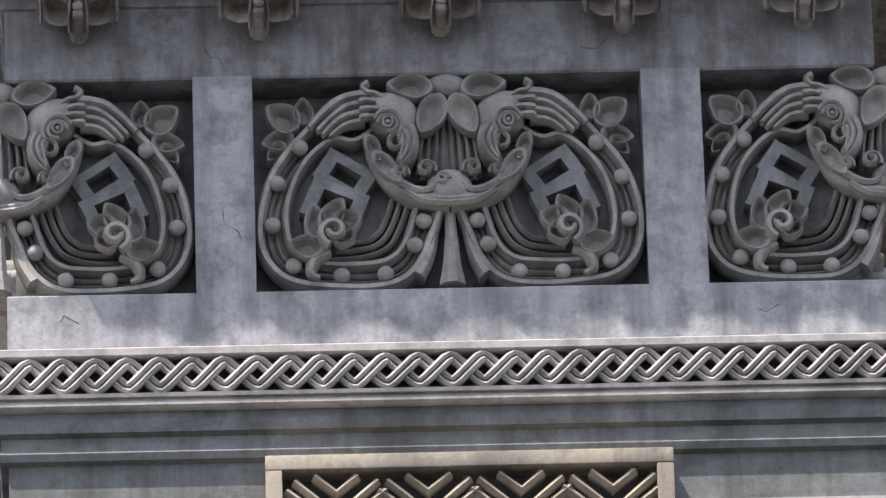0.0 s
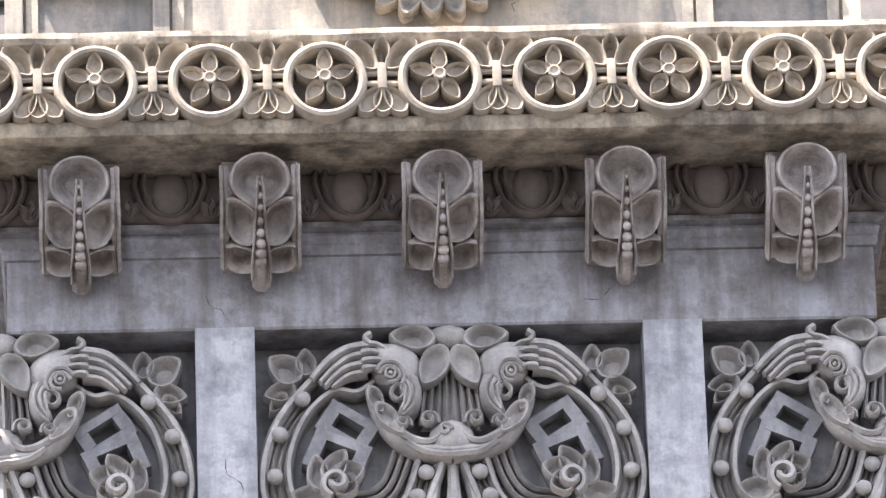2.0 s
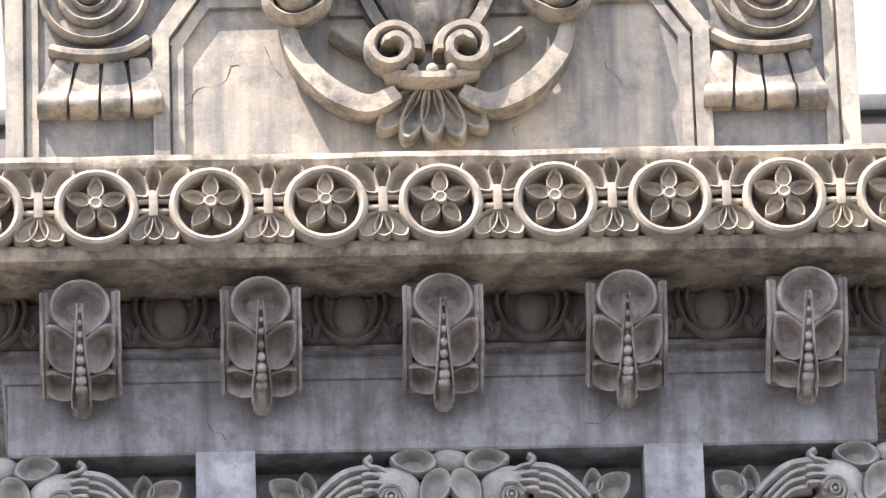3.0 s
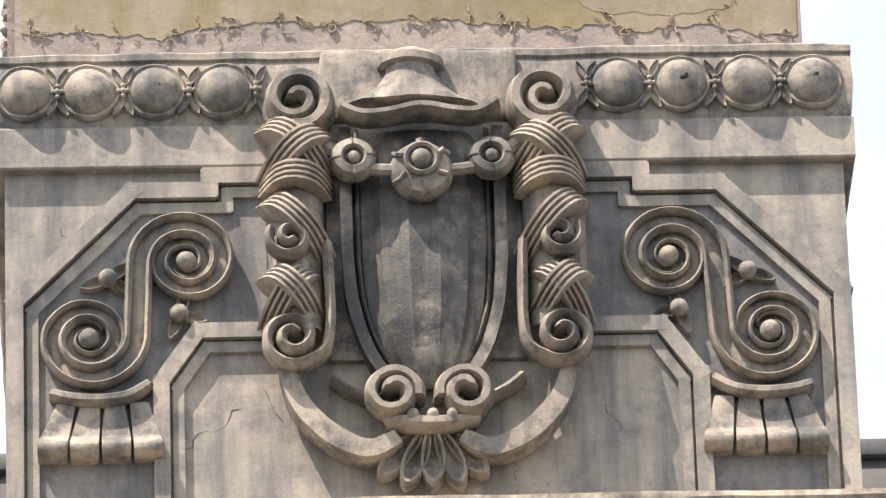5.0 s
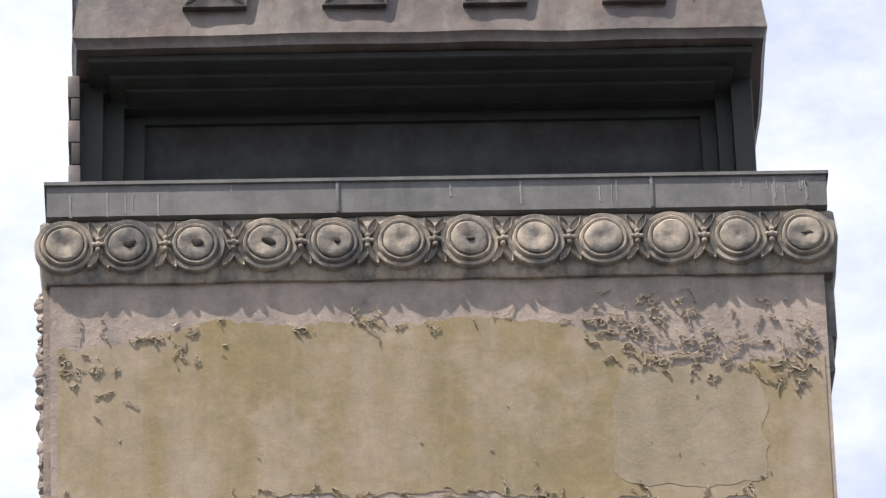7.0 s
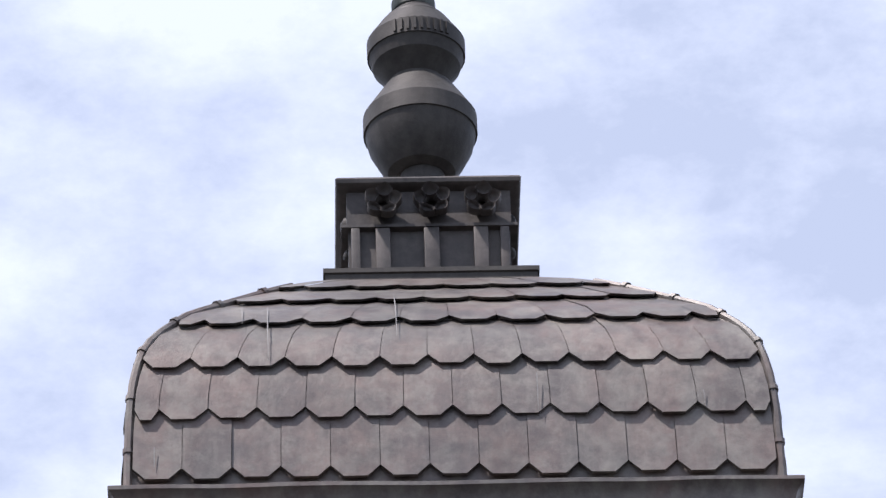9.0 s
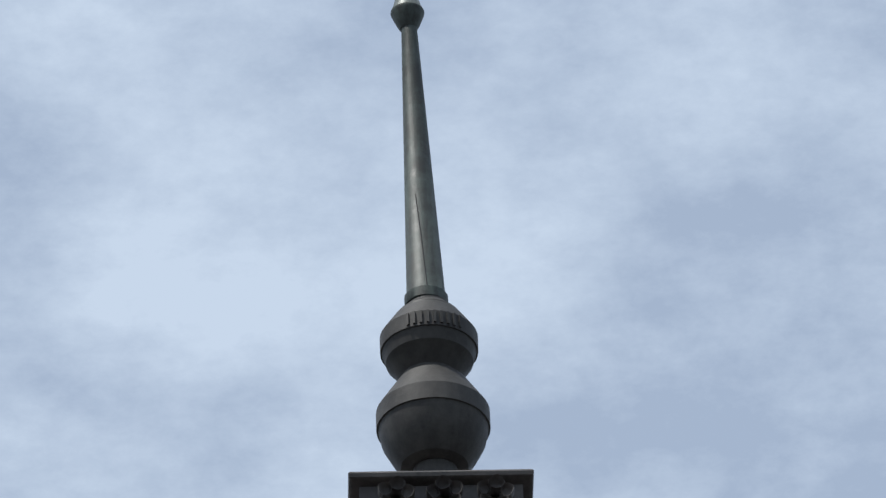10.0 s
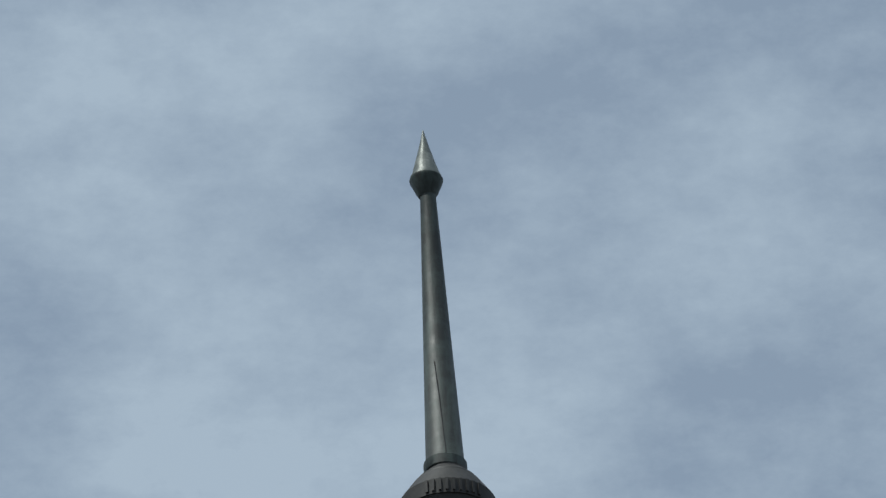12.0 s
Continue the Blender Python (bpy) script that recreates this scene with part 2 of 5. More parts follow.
def sweep(bm, path, wide, deep, seg=8, closed=False, taper=None, shift=0.0, square=False):
    """A rounded bar along a path near the facade's plane. wide lies in that plane, deep stands out of it; shift moves it sideways."""
    path = [Vector(q) for q in path]
    rings, count = [], len(path)
    for k, p in enumerate(path):
        a = path[k - 1] if (k or closed) else p
        b = path[(k + 1) % count] if (k < count - 1 or closed) else p
        t = (b - a)
        t = t.normalized() if t.length > 1e-9 else Vector((0, 0, 1))
        out_way = Vector((0, -1, 0))
        side = t.cross(out_way)
        side = side.normalized() if side.length > 1e-6 else Vector((1, 0, 0))
        out_way = side.cross(t).normalized()
        f = taper(k / max(count - 1, 1)) if taper else 1.0
        c = p + side * shift * f
        ring = []
        for s in range(seg):
            an = 2 * math.pi * (s + 0.5) / seg
            ca, sa = math.cos(an), math.sin(an)
            if square:
                q = max(abs(ca), abs(sa))
                ca, sa = ca / q, sa / q
            ring.append(bm.verts.new(c + side * wide * f * ca + out_way * deep * f * sa))
        rings.append(ring)
    for k in range(count if closed else count - 1):
        a, b = rings[k], rings[(k + 1) % count]
        for s in range(seg):
            bm.faces.new((a[s], a[(s + 1) % seg], b[(s + 1) % seg], b[s]))
    if not closed:
        bm.faces.new(rings[0])
        bm.faces.new(rings[-1])
    return bm


def spiral(cx, cz, y, r0, r1, a0, turns, n=40, rise=0.0, bend=0.85):
    """Points that wind from radius r0 at angle a0 (degrees, from the right, anticlockwise) to radius r1."""
    out = []
    for k in range(n + 1):
        t = k / n
        r = r0 + (r1 - r0) * t ** bend
        a = radians(a0 + 360 * turns * t)
        out.append((cx + r * math.cos(a), y - rise * t, cz + r * math.sin(a)))
    return out


def cup(bm, cx, cz, y, length, width, turn, depth=0.03, rim=0.008, hollow=0.5):
    """A pointed leaf with a raised rim and a hollow face; turn is the way that its tip points (degrees from the right)."""
    n, ca, sa = 20, math.cos(radians(turn)), math.sin(radians(turn))

    def at(u, v, d):
        return bm.verts.new((cx + ca * u - sa * v, y - d, cz + sa * u + ca * v))

    rings = []
    for scale, d in ((1.0, 0.0), (1.0, depth * 0.84), (0.93, depth), (0.82, depth * 0.92), (0.68, depth * (0.75 - 0.35 * hollow)), (0.4, depth * (0.95 - hollow)), (0.12, depth * (0.9 - hollow))):
        ring = []
        for k in range(n):
            a = 2 * math.pi * k / n
            u = length * (0.5 + 0.5 * math.cos(a) * scale)
            v = width * 0.54 * math.copysign(abs(math.sin(a)) ** 1.25, math.sin(a)) * scale * (1 - 0.25 * math.cos(a))
            ring.append(at(u, v, d))
        rings.append(ring)
    for a, b in zip(rings, rings[1:]):
        for k in range(n):
            bm.faces.new((a[k], a[(k + 1) % n], b[(k + 1) % n], b[k]))
    bm.faces.new(rings[-1])
    bm.faces.new(rings[0])
    return bm


def disc(bm, cx, cz, y, steps, seg=28):
    """A turned boss that faces out of the wall: steps of (radius, how far out)."""
    rings = [[bm.verts.new((cx + r * math.cos(2 * math.pi * k / seg), y - d, cz + r * math.sin(2 * math.pi * k / seg))) for k in range(seg)] for r, d in steps]
    for a, b in zip(rings, rings[1:]):
        for k in range(seg):
            bm.faces.new((a[k], a[(k + 1) % seg], b[(k + 1) % seg], b[k]))
    bm.faces.new(rings[-1])
    bm.faces.new(rings[0])
    return bm


def slab_of(bm, outline, y0, y1):
    """A flat shape of (x, z) points with thickness from y0 to y1."""
    a = [bm.verts.new((x, y0, z)) for x, z in outline]
    b = [bm.verts.new((x, y1, z)) for x, z in outline]
    bm.faces.new(a), bm.faces.new(b)
    for k in range(len(a)):
        j = (k + 1) % len(a)
        bm.faces.new((a[k], a[j], b[j], b[k]))
    return bm


def pillow(bm, outline, y_back, y_front, bulge=0.035):
    """A carved swelling: an outline of (x, z) points, upright at its rim and rounded over to a domed face."""
    cx, cz = sum(p[0] for p in outline) / len(outline), sum(p[1] for p in outline) / len(outline)
    rings = []
    for scale, y in ((1.0, y_back), (1.0, y_front + bulge * 0.45), (0.95, y_front + bulge * 0.12), (0.86, y_front - bulge * 0.2), (0.62, y_front - bulge * 0.65), (0.3, y_front - bulge * 0.95), (0.08, y_front - bulge)):
        rings.append([bm.verts.new((cx + (x - cx) * scale, y, cz + (z - cz) * scale)) for x, z in outline])
    n = len(outline)
    for a, b in zip(rings, rings[1:]):
        for k in range(n):
            bm.faces.new((a[k], a[(k + 1) % n], b[(k + 1) % n], b[k]))
    bm.faces.new(rings[0]), bm.faces.new(rings[-1])
    return bm


def crumble(bm, amount, scale=3.0):
    """Uneven hand-worked surface."""
    for v in bm.verts:
        v.co += noise.noise_vector(v.co * scale) * amount
    return bm

# ---- large structure ----
HALF = 1.84
TX0, TX1, TY0, TY1 = -HALF, HALF, 0.0, 2 * HALF

bm = fresh()
bmesh.ops.create_grid(bm, x_segments=24, y_segments=24, size=1500)
solid("ground", bm, asphalt, "worn grey asphalt of the street", "ground")

bm = fresh()
box(bm, -14, 14, 6.0, 16.0, 0.0, 16.4)
solid("wall_house", bm, house_wall, "shaded rendered wall of the main house", "wall")

# mansard roof behind the tower, laid in lapped courses
mansard = thing("mansard_roof", (0, 6.0, 16.4), "dark slate mansard roof behind the tower", "roof")
bm = fresh()
slab_profile = [(6.0, 16.4), (7.0, 19.46), (16.0, 19.46), (16.0, 16.4)]
a = [bm.verts.new((-14, y, z)) for y, z in slab_profile]
b = [bm.verts.new((14, y, z)) for y, z in slab_profile]
bm.faces.new(a), bm.faces.new(b)
for k in range(4):
    bm.faces.new((a[k], a[(k + 1) % 4], b[(k + 1) % 4], b[k]))
part("roof_body", bm, slate, mansard)
for k in range(10):
    t0 = k / 10
    bm = fresh()
    y, z = 6.0 + t0, 16.4 + 3.06 * t0
    verts = [bm.verts.new(p) for p in ((-14, y - 0.05, z), (14, y - 0.05, z), (14, y + 0.10, z + 0.34), (-14, y + 0.10, z + 0.34), (-14, y + 0.02, z), (14, y + 0.02, z))]
    bm.faces.new(verts[:4])
    bm.faces.new((verts[0], verts[1], verts[5], verts[4]))
    part("slate_course", bm, slate, mansard)
bm = fresh()
box(bm, -14, 14, 6.9, 7.12, 19.4, 19.5, 0.02)
part("ridge_cap", bm, lead, mansard, "grey lead ridge capping")

# tower wall below the frieze
bm = fresh()
belt(bm, [(0.0, 0.0), (0.0, 12.86), (0.035, 12.87), (0.045, 12.90), (0.03, 12.925), (0.03, 12.97), (0.06, 12.985), (0.065, 13.03), (0.05, 13.05), (0.05, 13.075)], TX0, TX1, TY0, TY1)
solid("wall_tower", bm, slate_paint, "dark grey painted cement wall of the tower shaft", "wall")

# ledge with its fillets
bm = fresh()
belt(bm, [(0.04, 13.075), (0.085, 13.08), (0.1, 13.09), (0.1, 13.105), (0.085, 13.11), (0.085, 13.12), (0.108, 13.122), (0.112, 13.138), (0.03, 13.142), (0.03, 13.299), (0.105, 13.30), (0.115, 13.306), (0.115, 13.335), (0.105, 13.342), (0.0, 13.36)], TX0, TX1, TY0, TY1)
solid("ledge_frieze", bm, ledge_stone, "pale weathered cement ledge under the frieze", "ledge")

# frieze: rails and posts round sunk panels
Z0, Z1 = 13.622, 14.59
bm = fresh()
belt(bm, [(-0.24, 13.34), (-0.24, 15.25)], TX0, TX1, TY0, TY1)
solid("wall_frieze", bm, field_stone, "grey sooty back wall of the frieze panels", "wall")
bm = fresh()
belt(bm, [(-0.235, 13.36), (0.0, 13.36), (0.0, Z0 - 0.006), (-0.006, Z0), (-0.235, Z0)], TX0, TX1, TY0, TY1)
solid("rail_lower", bm, cement, "grey cement rail with worn pale patches", "rail")
bm = fresh()
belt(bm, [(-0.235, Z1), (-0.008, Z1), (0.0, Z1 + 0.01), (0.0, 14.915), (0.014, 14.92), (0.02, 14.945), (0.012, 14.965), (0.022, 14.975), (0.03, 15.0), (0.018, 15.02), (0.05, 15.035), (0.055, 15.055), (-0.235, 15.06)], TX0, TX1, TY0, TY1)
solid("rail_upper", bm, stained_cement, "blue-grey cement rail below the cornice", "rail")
for x0, x1 in ((-1.05, -0.797), (0.846, 1.097)):
    bm = fresh()
    box(bm, x0, x1, 0.0, 0.236, Z0 - 0.01, Z1 + 0.01)
    crumble(bm, 0.002)
    solid("post_frieze", bm, cement, "grey cement post between carved panels", "post")
for x0, x1 in ((TX0, TX0 + 0.235), (TX1 - 0.235, TX1)):
    for y0 in (0.75, 2.68):
        bm = fresh()
        box(bm, x0, x1, y0, y0 + 0.25, Z0 - 0.01, Z1 + 0.01)
        solid("post_side", bm, cement, "grey cement post on the tower side", "post")

# cornice
cornice = thing("cornice", (0, 0, 15.06), "heavy cement cornice with a row of flower medallions", "cornice", kind="structure")
# The bed moulding's deep shadow is worked into its sooty colour
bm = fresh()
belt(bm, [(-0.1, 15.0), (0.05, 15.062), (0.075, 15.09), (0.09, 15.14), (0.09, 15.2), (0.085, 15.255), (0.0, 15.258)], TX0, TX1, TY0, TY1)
part("bed_moulding", bm, sooty_shade_brown, cornice)
bm = fresh()
belt(bm, [(0.0, 15.262), (0.40, 15.262), (0.47, 15.25), (0.52, 15.262), (0.545, 15.30), (0.545, 15.318), (0.50, 15.33), (0.50, 15.635), (0.545, 15.645), (0.575, 15.66), (0.585, 15.685), (0.575, 15.715), (0.50, 15.73), (0.0, 15.78)], TX0, TX1, TY0, TY1)
bmesh.ops.subdivide_edges(bm, edges=[e for e in bm.edges if abs(e.verts[0].co.z - e.verts[1].co.z) < 1e-6], cuts=40)
crumble(bm, 0.006, 4.0)
crumble(bm, 0.006, 13.0)
part("cornice_body", bm, cornice_stone, cornice)

# panelled storey above
bm = fresh()
belt(bm, [(0.0, 15.7), (0.0, 17.565), (0.047, 17.567), (0.054, 17.575), (0.054, 17.76), (0.047, 17.768), (0.03, 17.79)], TX0, TX1, TY0, TY1)
solid("wall_panel_storey", bm, warm_stone, "warm grey cement wall with raised panel frames", "wall")

# lower pearl belt
low_belt = thing("pearl_belt", (0, 0, 17.77), "weathered cement belt of round bosses", "moulding", "boss belts", "structure")
bm = fresh()
belt(bm, [(-0.05, 17.77), (0.04, 17.772), (0.05, 17.80), (0.06, 17.93), (0.055, 18.06), (0.045, 18.085), (0.06, 18.095), (0.06, 18.125), (0.05, 18.135), (-0.15, 18.145)], TX0 - 0.02, TX1 - 0.0, TY0, TY1)
bmesh.ops.subdivide_edges(bm, edges=[e for e in bm.edges if abs(e.verts[0].co.z - e.verts[1].co.z) < 1e-6], cuts=60)
crumble(bm, 0.008, 5.0)
part("belt_body", bm, carved_warm, low_belt)

# plastered shaft
SX0, SX1, SY0, SY1 = -1.795, 1.70, 0.1, 3.58
bm = fresh()
belt(bm, [(0.0, 18.10), (0.0, 19.48)], SX0, SX1, SY0, SY1)
solid("wall_shaft", bm, bare_plaster, "ochre plaster wall with peeling pale paint", "wall")

top_belt = thing("pearl_belt", (0, 0, 19.45), "crumbling cement belt of round bosses", "moulding", "boss belts", "structure")
bm = fresh()
belt(bm, [(-0.02, 19.445), (0.04, 19.45), (0.055, 19.475), (0.07, 19.62), (0.06, 19.75), (0.045, 19.77), (-0.02, 19.775)], SX0 + 0.02, SX1 - 0.0, SY0 + 0.02, SY1)
bmesh.ops.subdivide_edges(bm, edges=[e for e in bm.edges if abs(e.verts[0].co.z - e.verts[1].co.z) < 1e-6], cuts=60)
crumble(bm, 0.009, 6.0)
part("belt_body", bm, carved_warm, top_belt)

# lead slab on top of the shaft
slab = thing("lead_slab", (0, 0, 19.775), "dark lead-covered slab with pale drip stains", "coping", kind="structure")
bm = fresh()
belt(bm, [(-0.02, 19.772), (0.0, 19.778), (0.0, 19.935), (0.012, 19.938), (0.012, 19.955), (0.0, 19.96), (-0.6, 20.02)], SX0 - 0.012, SX1 + 0.03, SY0 - 0.06, SY1)
part("slab_body", bm, lead, slab)

# neck below the cap, with a framed sunk panel
CX, CY = -0.085, 1.75
neck = thing("cap_neck", (CX, CY, 19.95), "green-black copper neck with framed sunk panels, darkened as shade", "tower neck", kind="structure")
bm = fresh()
belt(bm, [(0.0, 19.95), (0.0, 20.72)], CX - 1.45, CX + 1.42, CY - 0.85, CY + 1.45)
part("neck_core", bm, shade_dark_copper, neck)
# nested frame round the panel, mitred under the eave
for inset, width, y0 in ((0.0, 0.13, 0.44), (0.125, 0.10, 0.52), (0.22, 0.10, 0.60)):
    xl, xr, top = -1.69 + inset, 1.45 - inset * 0.72, 20.737 - inset * 0.42
    wr, wt = width * 0.72, width * 0.42
    bm = fresh()
    arch = [(xl, 19.93), (xl, top), (xr, top), (xr, 19.93), (xr - wr, 19.93), (xr - wr, top - wt), (xl + width, top - wt), (xl + width, 19.93)]
    slab_of(bm, arch, y0, 1.15)
    bmesh.ops.bevel(bm, geom=list(bm.edges), offset=0.007, segments=1, affect="EDGES")
    part("frame_step", bm, shade_dark_copper, neck)

bm = fresh()
rings = []
for z, y in ((19.97, 0.30), (20.05, 0.42), (20.14, 0.53), (20.24, 0.61), (20.36, 0.66), (20.46, 0.67), (20.56, 0.62), (20.64, 0.54)):
    rings.append([bm.verts.new((-1.40, y + 0.06, z)), bm.verts.new((1.24, y + 0.06, z))])
for p, q in zip(rings, rings[1:]):
    bm.faces.new((p[0], p[1], q[1], q[0]))
bmesh.ops.solidify(bm, geom=list(bm.faces), thickness=0.03)
part("cove_panel", bm, cove_sheet, neck, "blue-grey streaked coved sheet panel")
# Soffit boards in this darkened copper imitate shade below the cap
for d0, z0, z1 in ((-0.10, 20.70, 20.738), (-0.19, 20.67, 20.70), (-0.27, 20.645, 20.67)):
    bm = fresh()
    belt(bm, [(d0, z0), (d0 + 0.012, z0 + 0.008), (d0 + 0.012, z1)], CX - 1.62, CX + 1.62, CY - 1.62, CY + 1.62)
    part("soffit_step", bm, shade_dark_copper, neck)

# cap
cap = thing("roof_cap", (CX, CY, 20.74), "brown copper domed cap with scalloped sheet shingles", "tower roof")
bm = fresh()
belt(bm, [(-0.14, 20.735), (-0.035, 20.75), (-0.028, 20.785), (-0.016, 20.80), (-0.045, 21.02), (-0.05, 21.30), (-0.035, 21.36), (-0.01, 21.40), (0.0, 21.405), (0.0, 21.425), (-0.01, 21.432), (-0.2, 21.45)], CX - 1.62, CX + 1.62, CY - 1.62, CY + 1.62)
bmesh.ops.subdivide_edges(bm, edges=[e for e in bm.edges if abs(e.verts[0].co.z - e.verts[1].co.z) < 1e-6], cuts=40)
crumble(bm, 0.011, 2.3)
fascia = part("fascia", bm, copper, cap)
DOME = [(0.10, 21.44), (0.103, 21.62), (0.109, 21.82), (0.122, 22.02), (0.16, 22.23), (0.225, 22.385), (0.39, 22.62), (0.53, 22.76), (0.77, 23.0), (0.98, 23.195), (1.12, 23.31)]


def dome_at(s):
    """Inset and height at s from 0 (eave) to 1 (top), by length along the dome's profile."""
    lengths = [0.0]
    for (i0, h0), (i1, h1) in zip(DOME, DOME[1:]):
        lengths.append(lengths[-1] + math.hypot(i1 - i0, h1 - h0))
    want = s * lengths[-1]
    for k in range(len(DOME) - 1):
        if want <= lengths[k + 1] + 1e-9:
            t = (want - lengths[k]) / (lengths[k + 1] - lengths[k])
            return DOME[k][0] + (DOME[k + 1][0] - DOME[k][0]) * t, DOME[k][1] + (DOME[k + 1][1] - DOME[k][1]) * t
    return DOME[-1]


bm = fresh()
belt(bm, [(-i, h) for i, h in (dome_at(k / 24) for k in range(25))], CX - 1.62, CX + 1.62, CY - 1.62, CY + 1.62)
part("dome_sheet", bm, copper, cap)

# finial box on the cap
FX, FY = -0.135, 1.75
finial = thing("finial", (FX, FY, 23.2), "dark metal finial box, bulbs and tapering spire", "finial")
bm = fresh()
belt(bm, [(-0.4, 23.05), (0.02, 23.20), (0.02, 23.335), (0.03, 23.34), (0.03, 23.365), (-0.08, 23.375), (-0.4, 23.4)], FX - 0.50, FX + 0.50, FY - 0.50, FY + 0.50)
part("base_plate", bm, iron, finial)
bm = fresh()
belt(bm, [(0.0, 23.36), (0.0, 23.665), (0.035, 23.672), (0.035, 23.69), (0.005, 23.695), (0.005, 23.90), (0.03, 23.91), (0.055, 23.925), (0.06, 23.945), (0.05, 23.96), (-0.3, 23.98)], FX - 0.40, FX + 0.40, FY - 0.40, FY + 0.40)
part("box_body", bm, box_metal, finial)
bm = fresh()
lathe(bm, [(0.113, 23.95), (0.113, 24.30)], -0.15, FY)
part("stem", bm, iron, finial)
bm = fresh()
lathe(bm, [(0.12, 24.27), (0.17, 24.29), (0.215, 24.345), (0.262, 24.44), (0.279, 24.52), (0.288, 24.522), (0.288, 24.622), (0.178, 24.80), (0.150, 24.803)], -0.153, FY, 0, 40)
part("lower_bulb", bm, iron, finial, sharp=19)
bm = fresh()
lathe(bm, [(0.150, 24.81), (0.145, 24.84), (0.175, 24.88), (0.222, 24.935), (0.241, 24.998), (0.249, 25.0), (0.25, 25.088), (0.175, 25.205), (0.165, 25.208), (0.16, 25.225), (0.11, 25.275), (0.105, 25.30)], -0.162, FY, 0, 40)
part("upper_bulb", bm, iron, finial, sharp=19)
bm = fresh()
lathe(bm, [(0.104, 25.27), (0.104, 25.33), (0.1, 25.335), (0.042, 27.07), (0.044, 27.09)], -0.168, FY, -0.0255, 28, 25.3)
part("spire", bm, spire_metal, finial)
# Downward-facing part of the tip, in darker metal to imitate its shade
bm = fresh()
lathe(bm, [(0.044, 27.08), (0.058, 27.105), (0.085, 27.175), (0.089, 27.186), (0.089, 27.192), (0.06, 27.198)], -0.168, FY, -0.0275, 24, 25.3)
part("tip_flange", bm, spire_metal, finial, "spear tip flange, darkened to imitate shade from below")
bm = fresh()
lathe(bm, [(0.06, 27.192), (0.086, 27.196), (0.085, 27.203), (0.075, 27.225), (0.03, 27.40), (0.003, 27.525)], -0.168, FY, -0.0275, 24, 25.3)
part("spear_tip", bm, tip_metal, finial, "pale verdigris spear tip")


# ---- frieze reliefs ----
def relief_half(panel, cx, s):
    """One half of a carved panel: beaded horseshoe band, maned head, square links and a curled leaf. s: 1 right, -1 left."""

    def at(u, z, y=0.06):
        return (cx + s * u, y, z)

    def line(points, y=0.06, n=6):
        return smooth_path([at(u, z, y) for u, z in points], n)

    def carve(name, points, y, wide, deep, n=6, **more):
        bm = fresh()
        sweep(bm, line(points, y, n), wide, deep, **more)
        return part(name, bm, relief_stone, panel)

    def swell(name, points, back, front, bulge):
        bm = fresh()
        pillow(bm, [(x, z) for x, y, z in smooth_path([at(u, z, 0) for u, z in points], 4, True)], back, front, bulge)
        return part(name, bm, relief_stone, panel)

    def petal(name, base, tip, width, y, depth, hollow):
        bm = fresh()
        du, dz = tip[0] - base[0], tip[1] - base[1]
        turn = math.degrees(math.atan2(dz, s * du))
        cup(bm, cx + s * base[0], base[1], y, math.hypot(du, dz), width, turn, depth, hollow=hollow)
        return part(name, bm, relief_stone, panel)

    outer = [(0.414, 14.505), (0.524, 14.432), (0.654, 14.297), (0.742, 14.168), (0.792, 14.012), (0.798, 13.86), (0.75, 13.748), (0.648, 13.682), (0.436, 13.654), (0.25, 13.668), (0.14, 13.752), (0.07, 13.916), (0.036, 14.018)]
    inner = [(0.318, 14.365), (0.395, 14.318), (0.479, 14.327), (0.563, 14.272), (0.638, 14.172), (0.684, 14.036), (0.688, 13.912), (0.65, 13.818), (0.54, 13.76), (0.363, 13.756), (0.262, 13.776), (0.192, 13.852), (0.135, 14.024)]
    middle = [((a[0] + b[0]) / 2, (a[1] + b[1]) / 2) for a, b in zip(outer[2:], inner[3:] + inner[-1:])]
    # field inside the horseshoe
    bm = fresh()
    edge = [(x, z) for x, y, z in line(inner[1:], 0, 4)]
    slab_of(bm, edge + [(cx + s * 0.02, edge[-1][1]), (cx + s * 0.02, 14.45), (edge[0][0], 14.45)], 0.165, 0.236)
    part("field", bm, field_stone, panel)
    # floor of the band, its two rails and the paired fillets between them
    carve("band", middle, 0.17, 0.062, 0.045, 6, seg=4, square=True)
    carve("band_rail", outer, 0.10, 0.024, 0.07, 6, seg=8)
    carve("band_rail", inner, 0.105, 0.021, 0.07, 6, seg=8)
    for shift in (-0.016, 0.016):
        carve("band_fillet", middle, 0.115, 0.0125, 0.03, 6, seg=6, shift=shift)
    for u, z in ((0.626, 14.285), (0.726, 14.125), (0.75, 13.934), (0.664, 13.75), (0.464, 13.702), (0.281, 13.705), (0.154, 13.832), (0.113, 13.94)):
        bm = fresh()
        ball(bm, at(u, z, 0.045), 0.036, 1, 0.95, 0.95)
        part("bead", bm, relief_stone, panel)
    # strands that hang from the garland and turn along the foot
    for k in range(3):
        o = 0.036 * k
        carve("strand", [(0.168 + o, 14.06), (0.212 + o, 13.935 + 0.1 * o), (0.268 + o * 0.9, 13.848 + 0.6 * o), (0.37, 13.806 + o), (0.52 - o, 13.797 + o)], 0.12, 0.0155, 0.045, 6, seg=6, taper=lambda t: 1 - 0.35 * t)
    # swept-back mane
    carve("mane_lock", [(0.34, 14.51), (0.439, 14.494), (0.515, 14.442), (0.585, 14.366)], 0.035, 0.025, 0.05, 6, taper=lambda t: 1.05 - 0.45 * t * t)
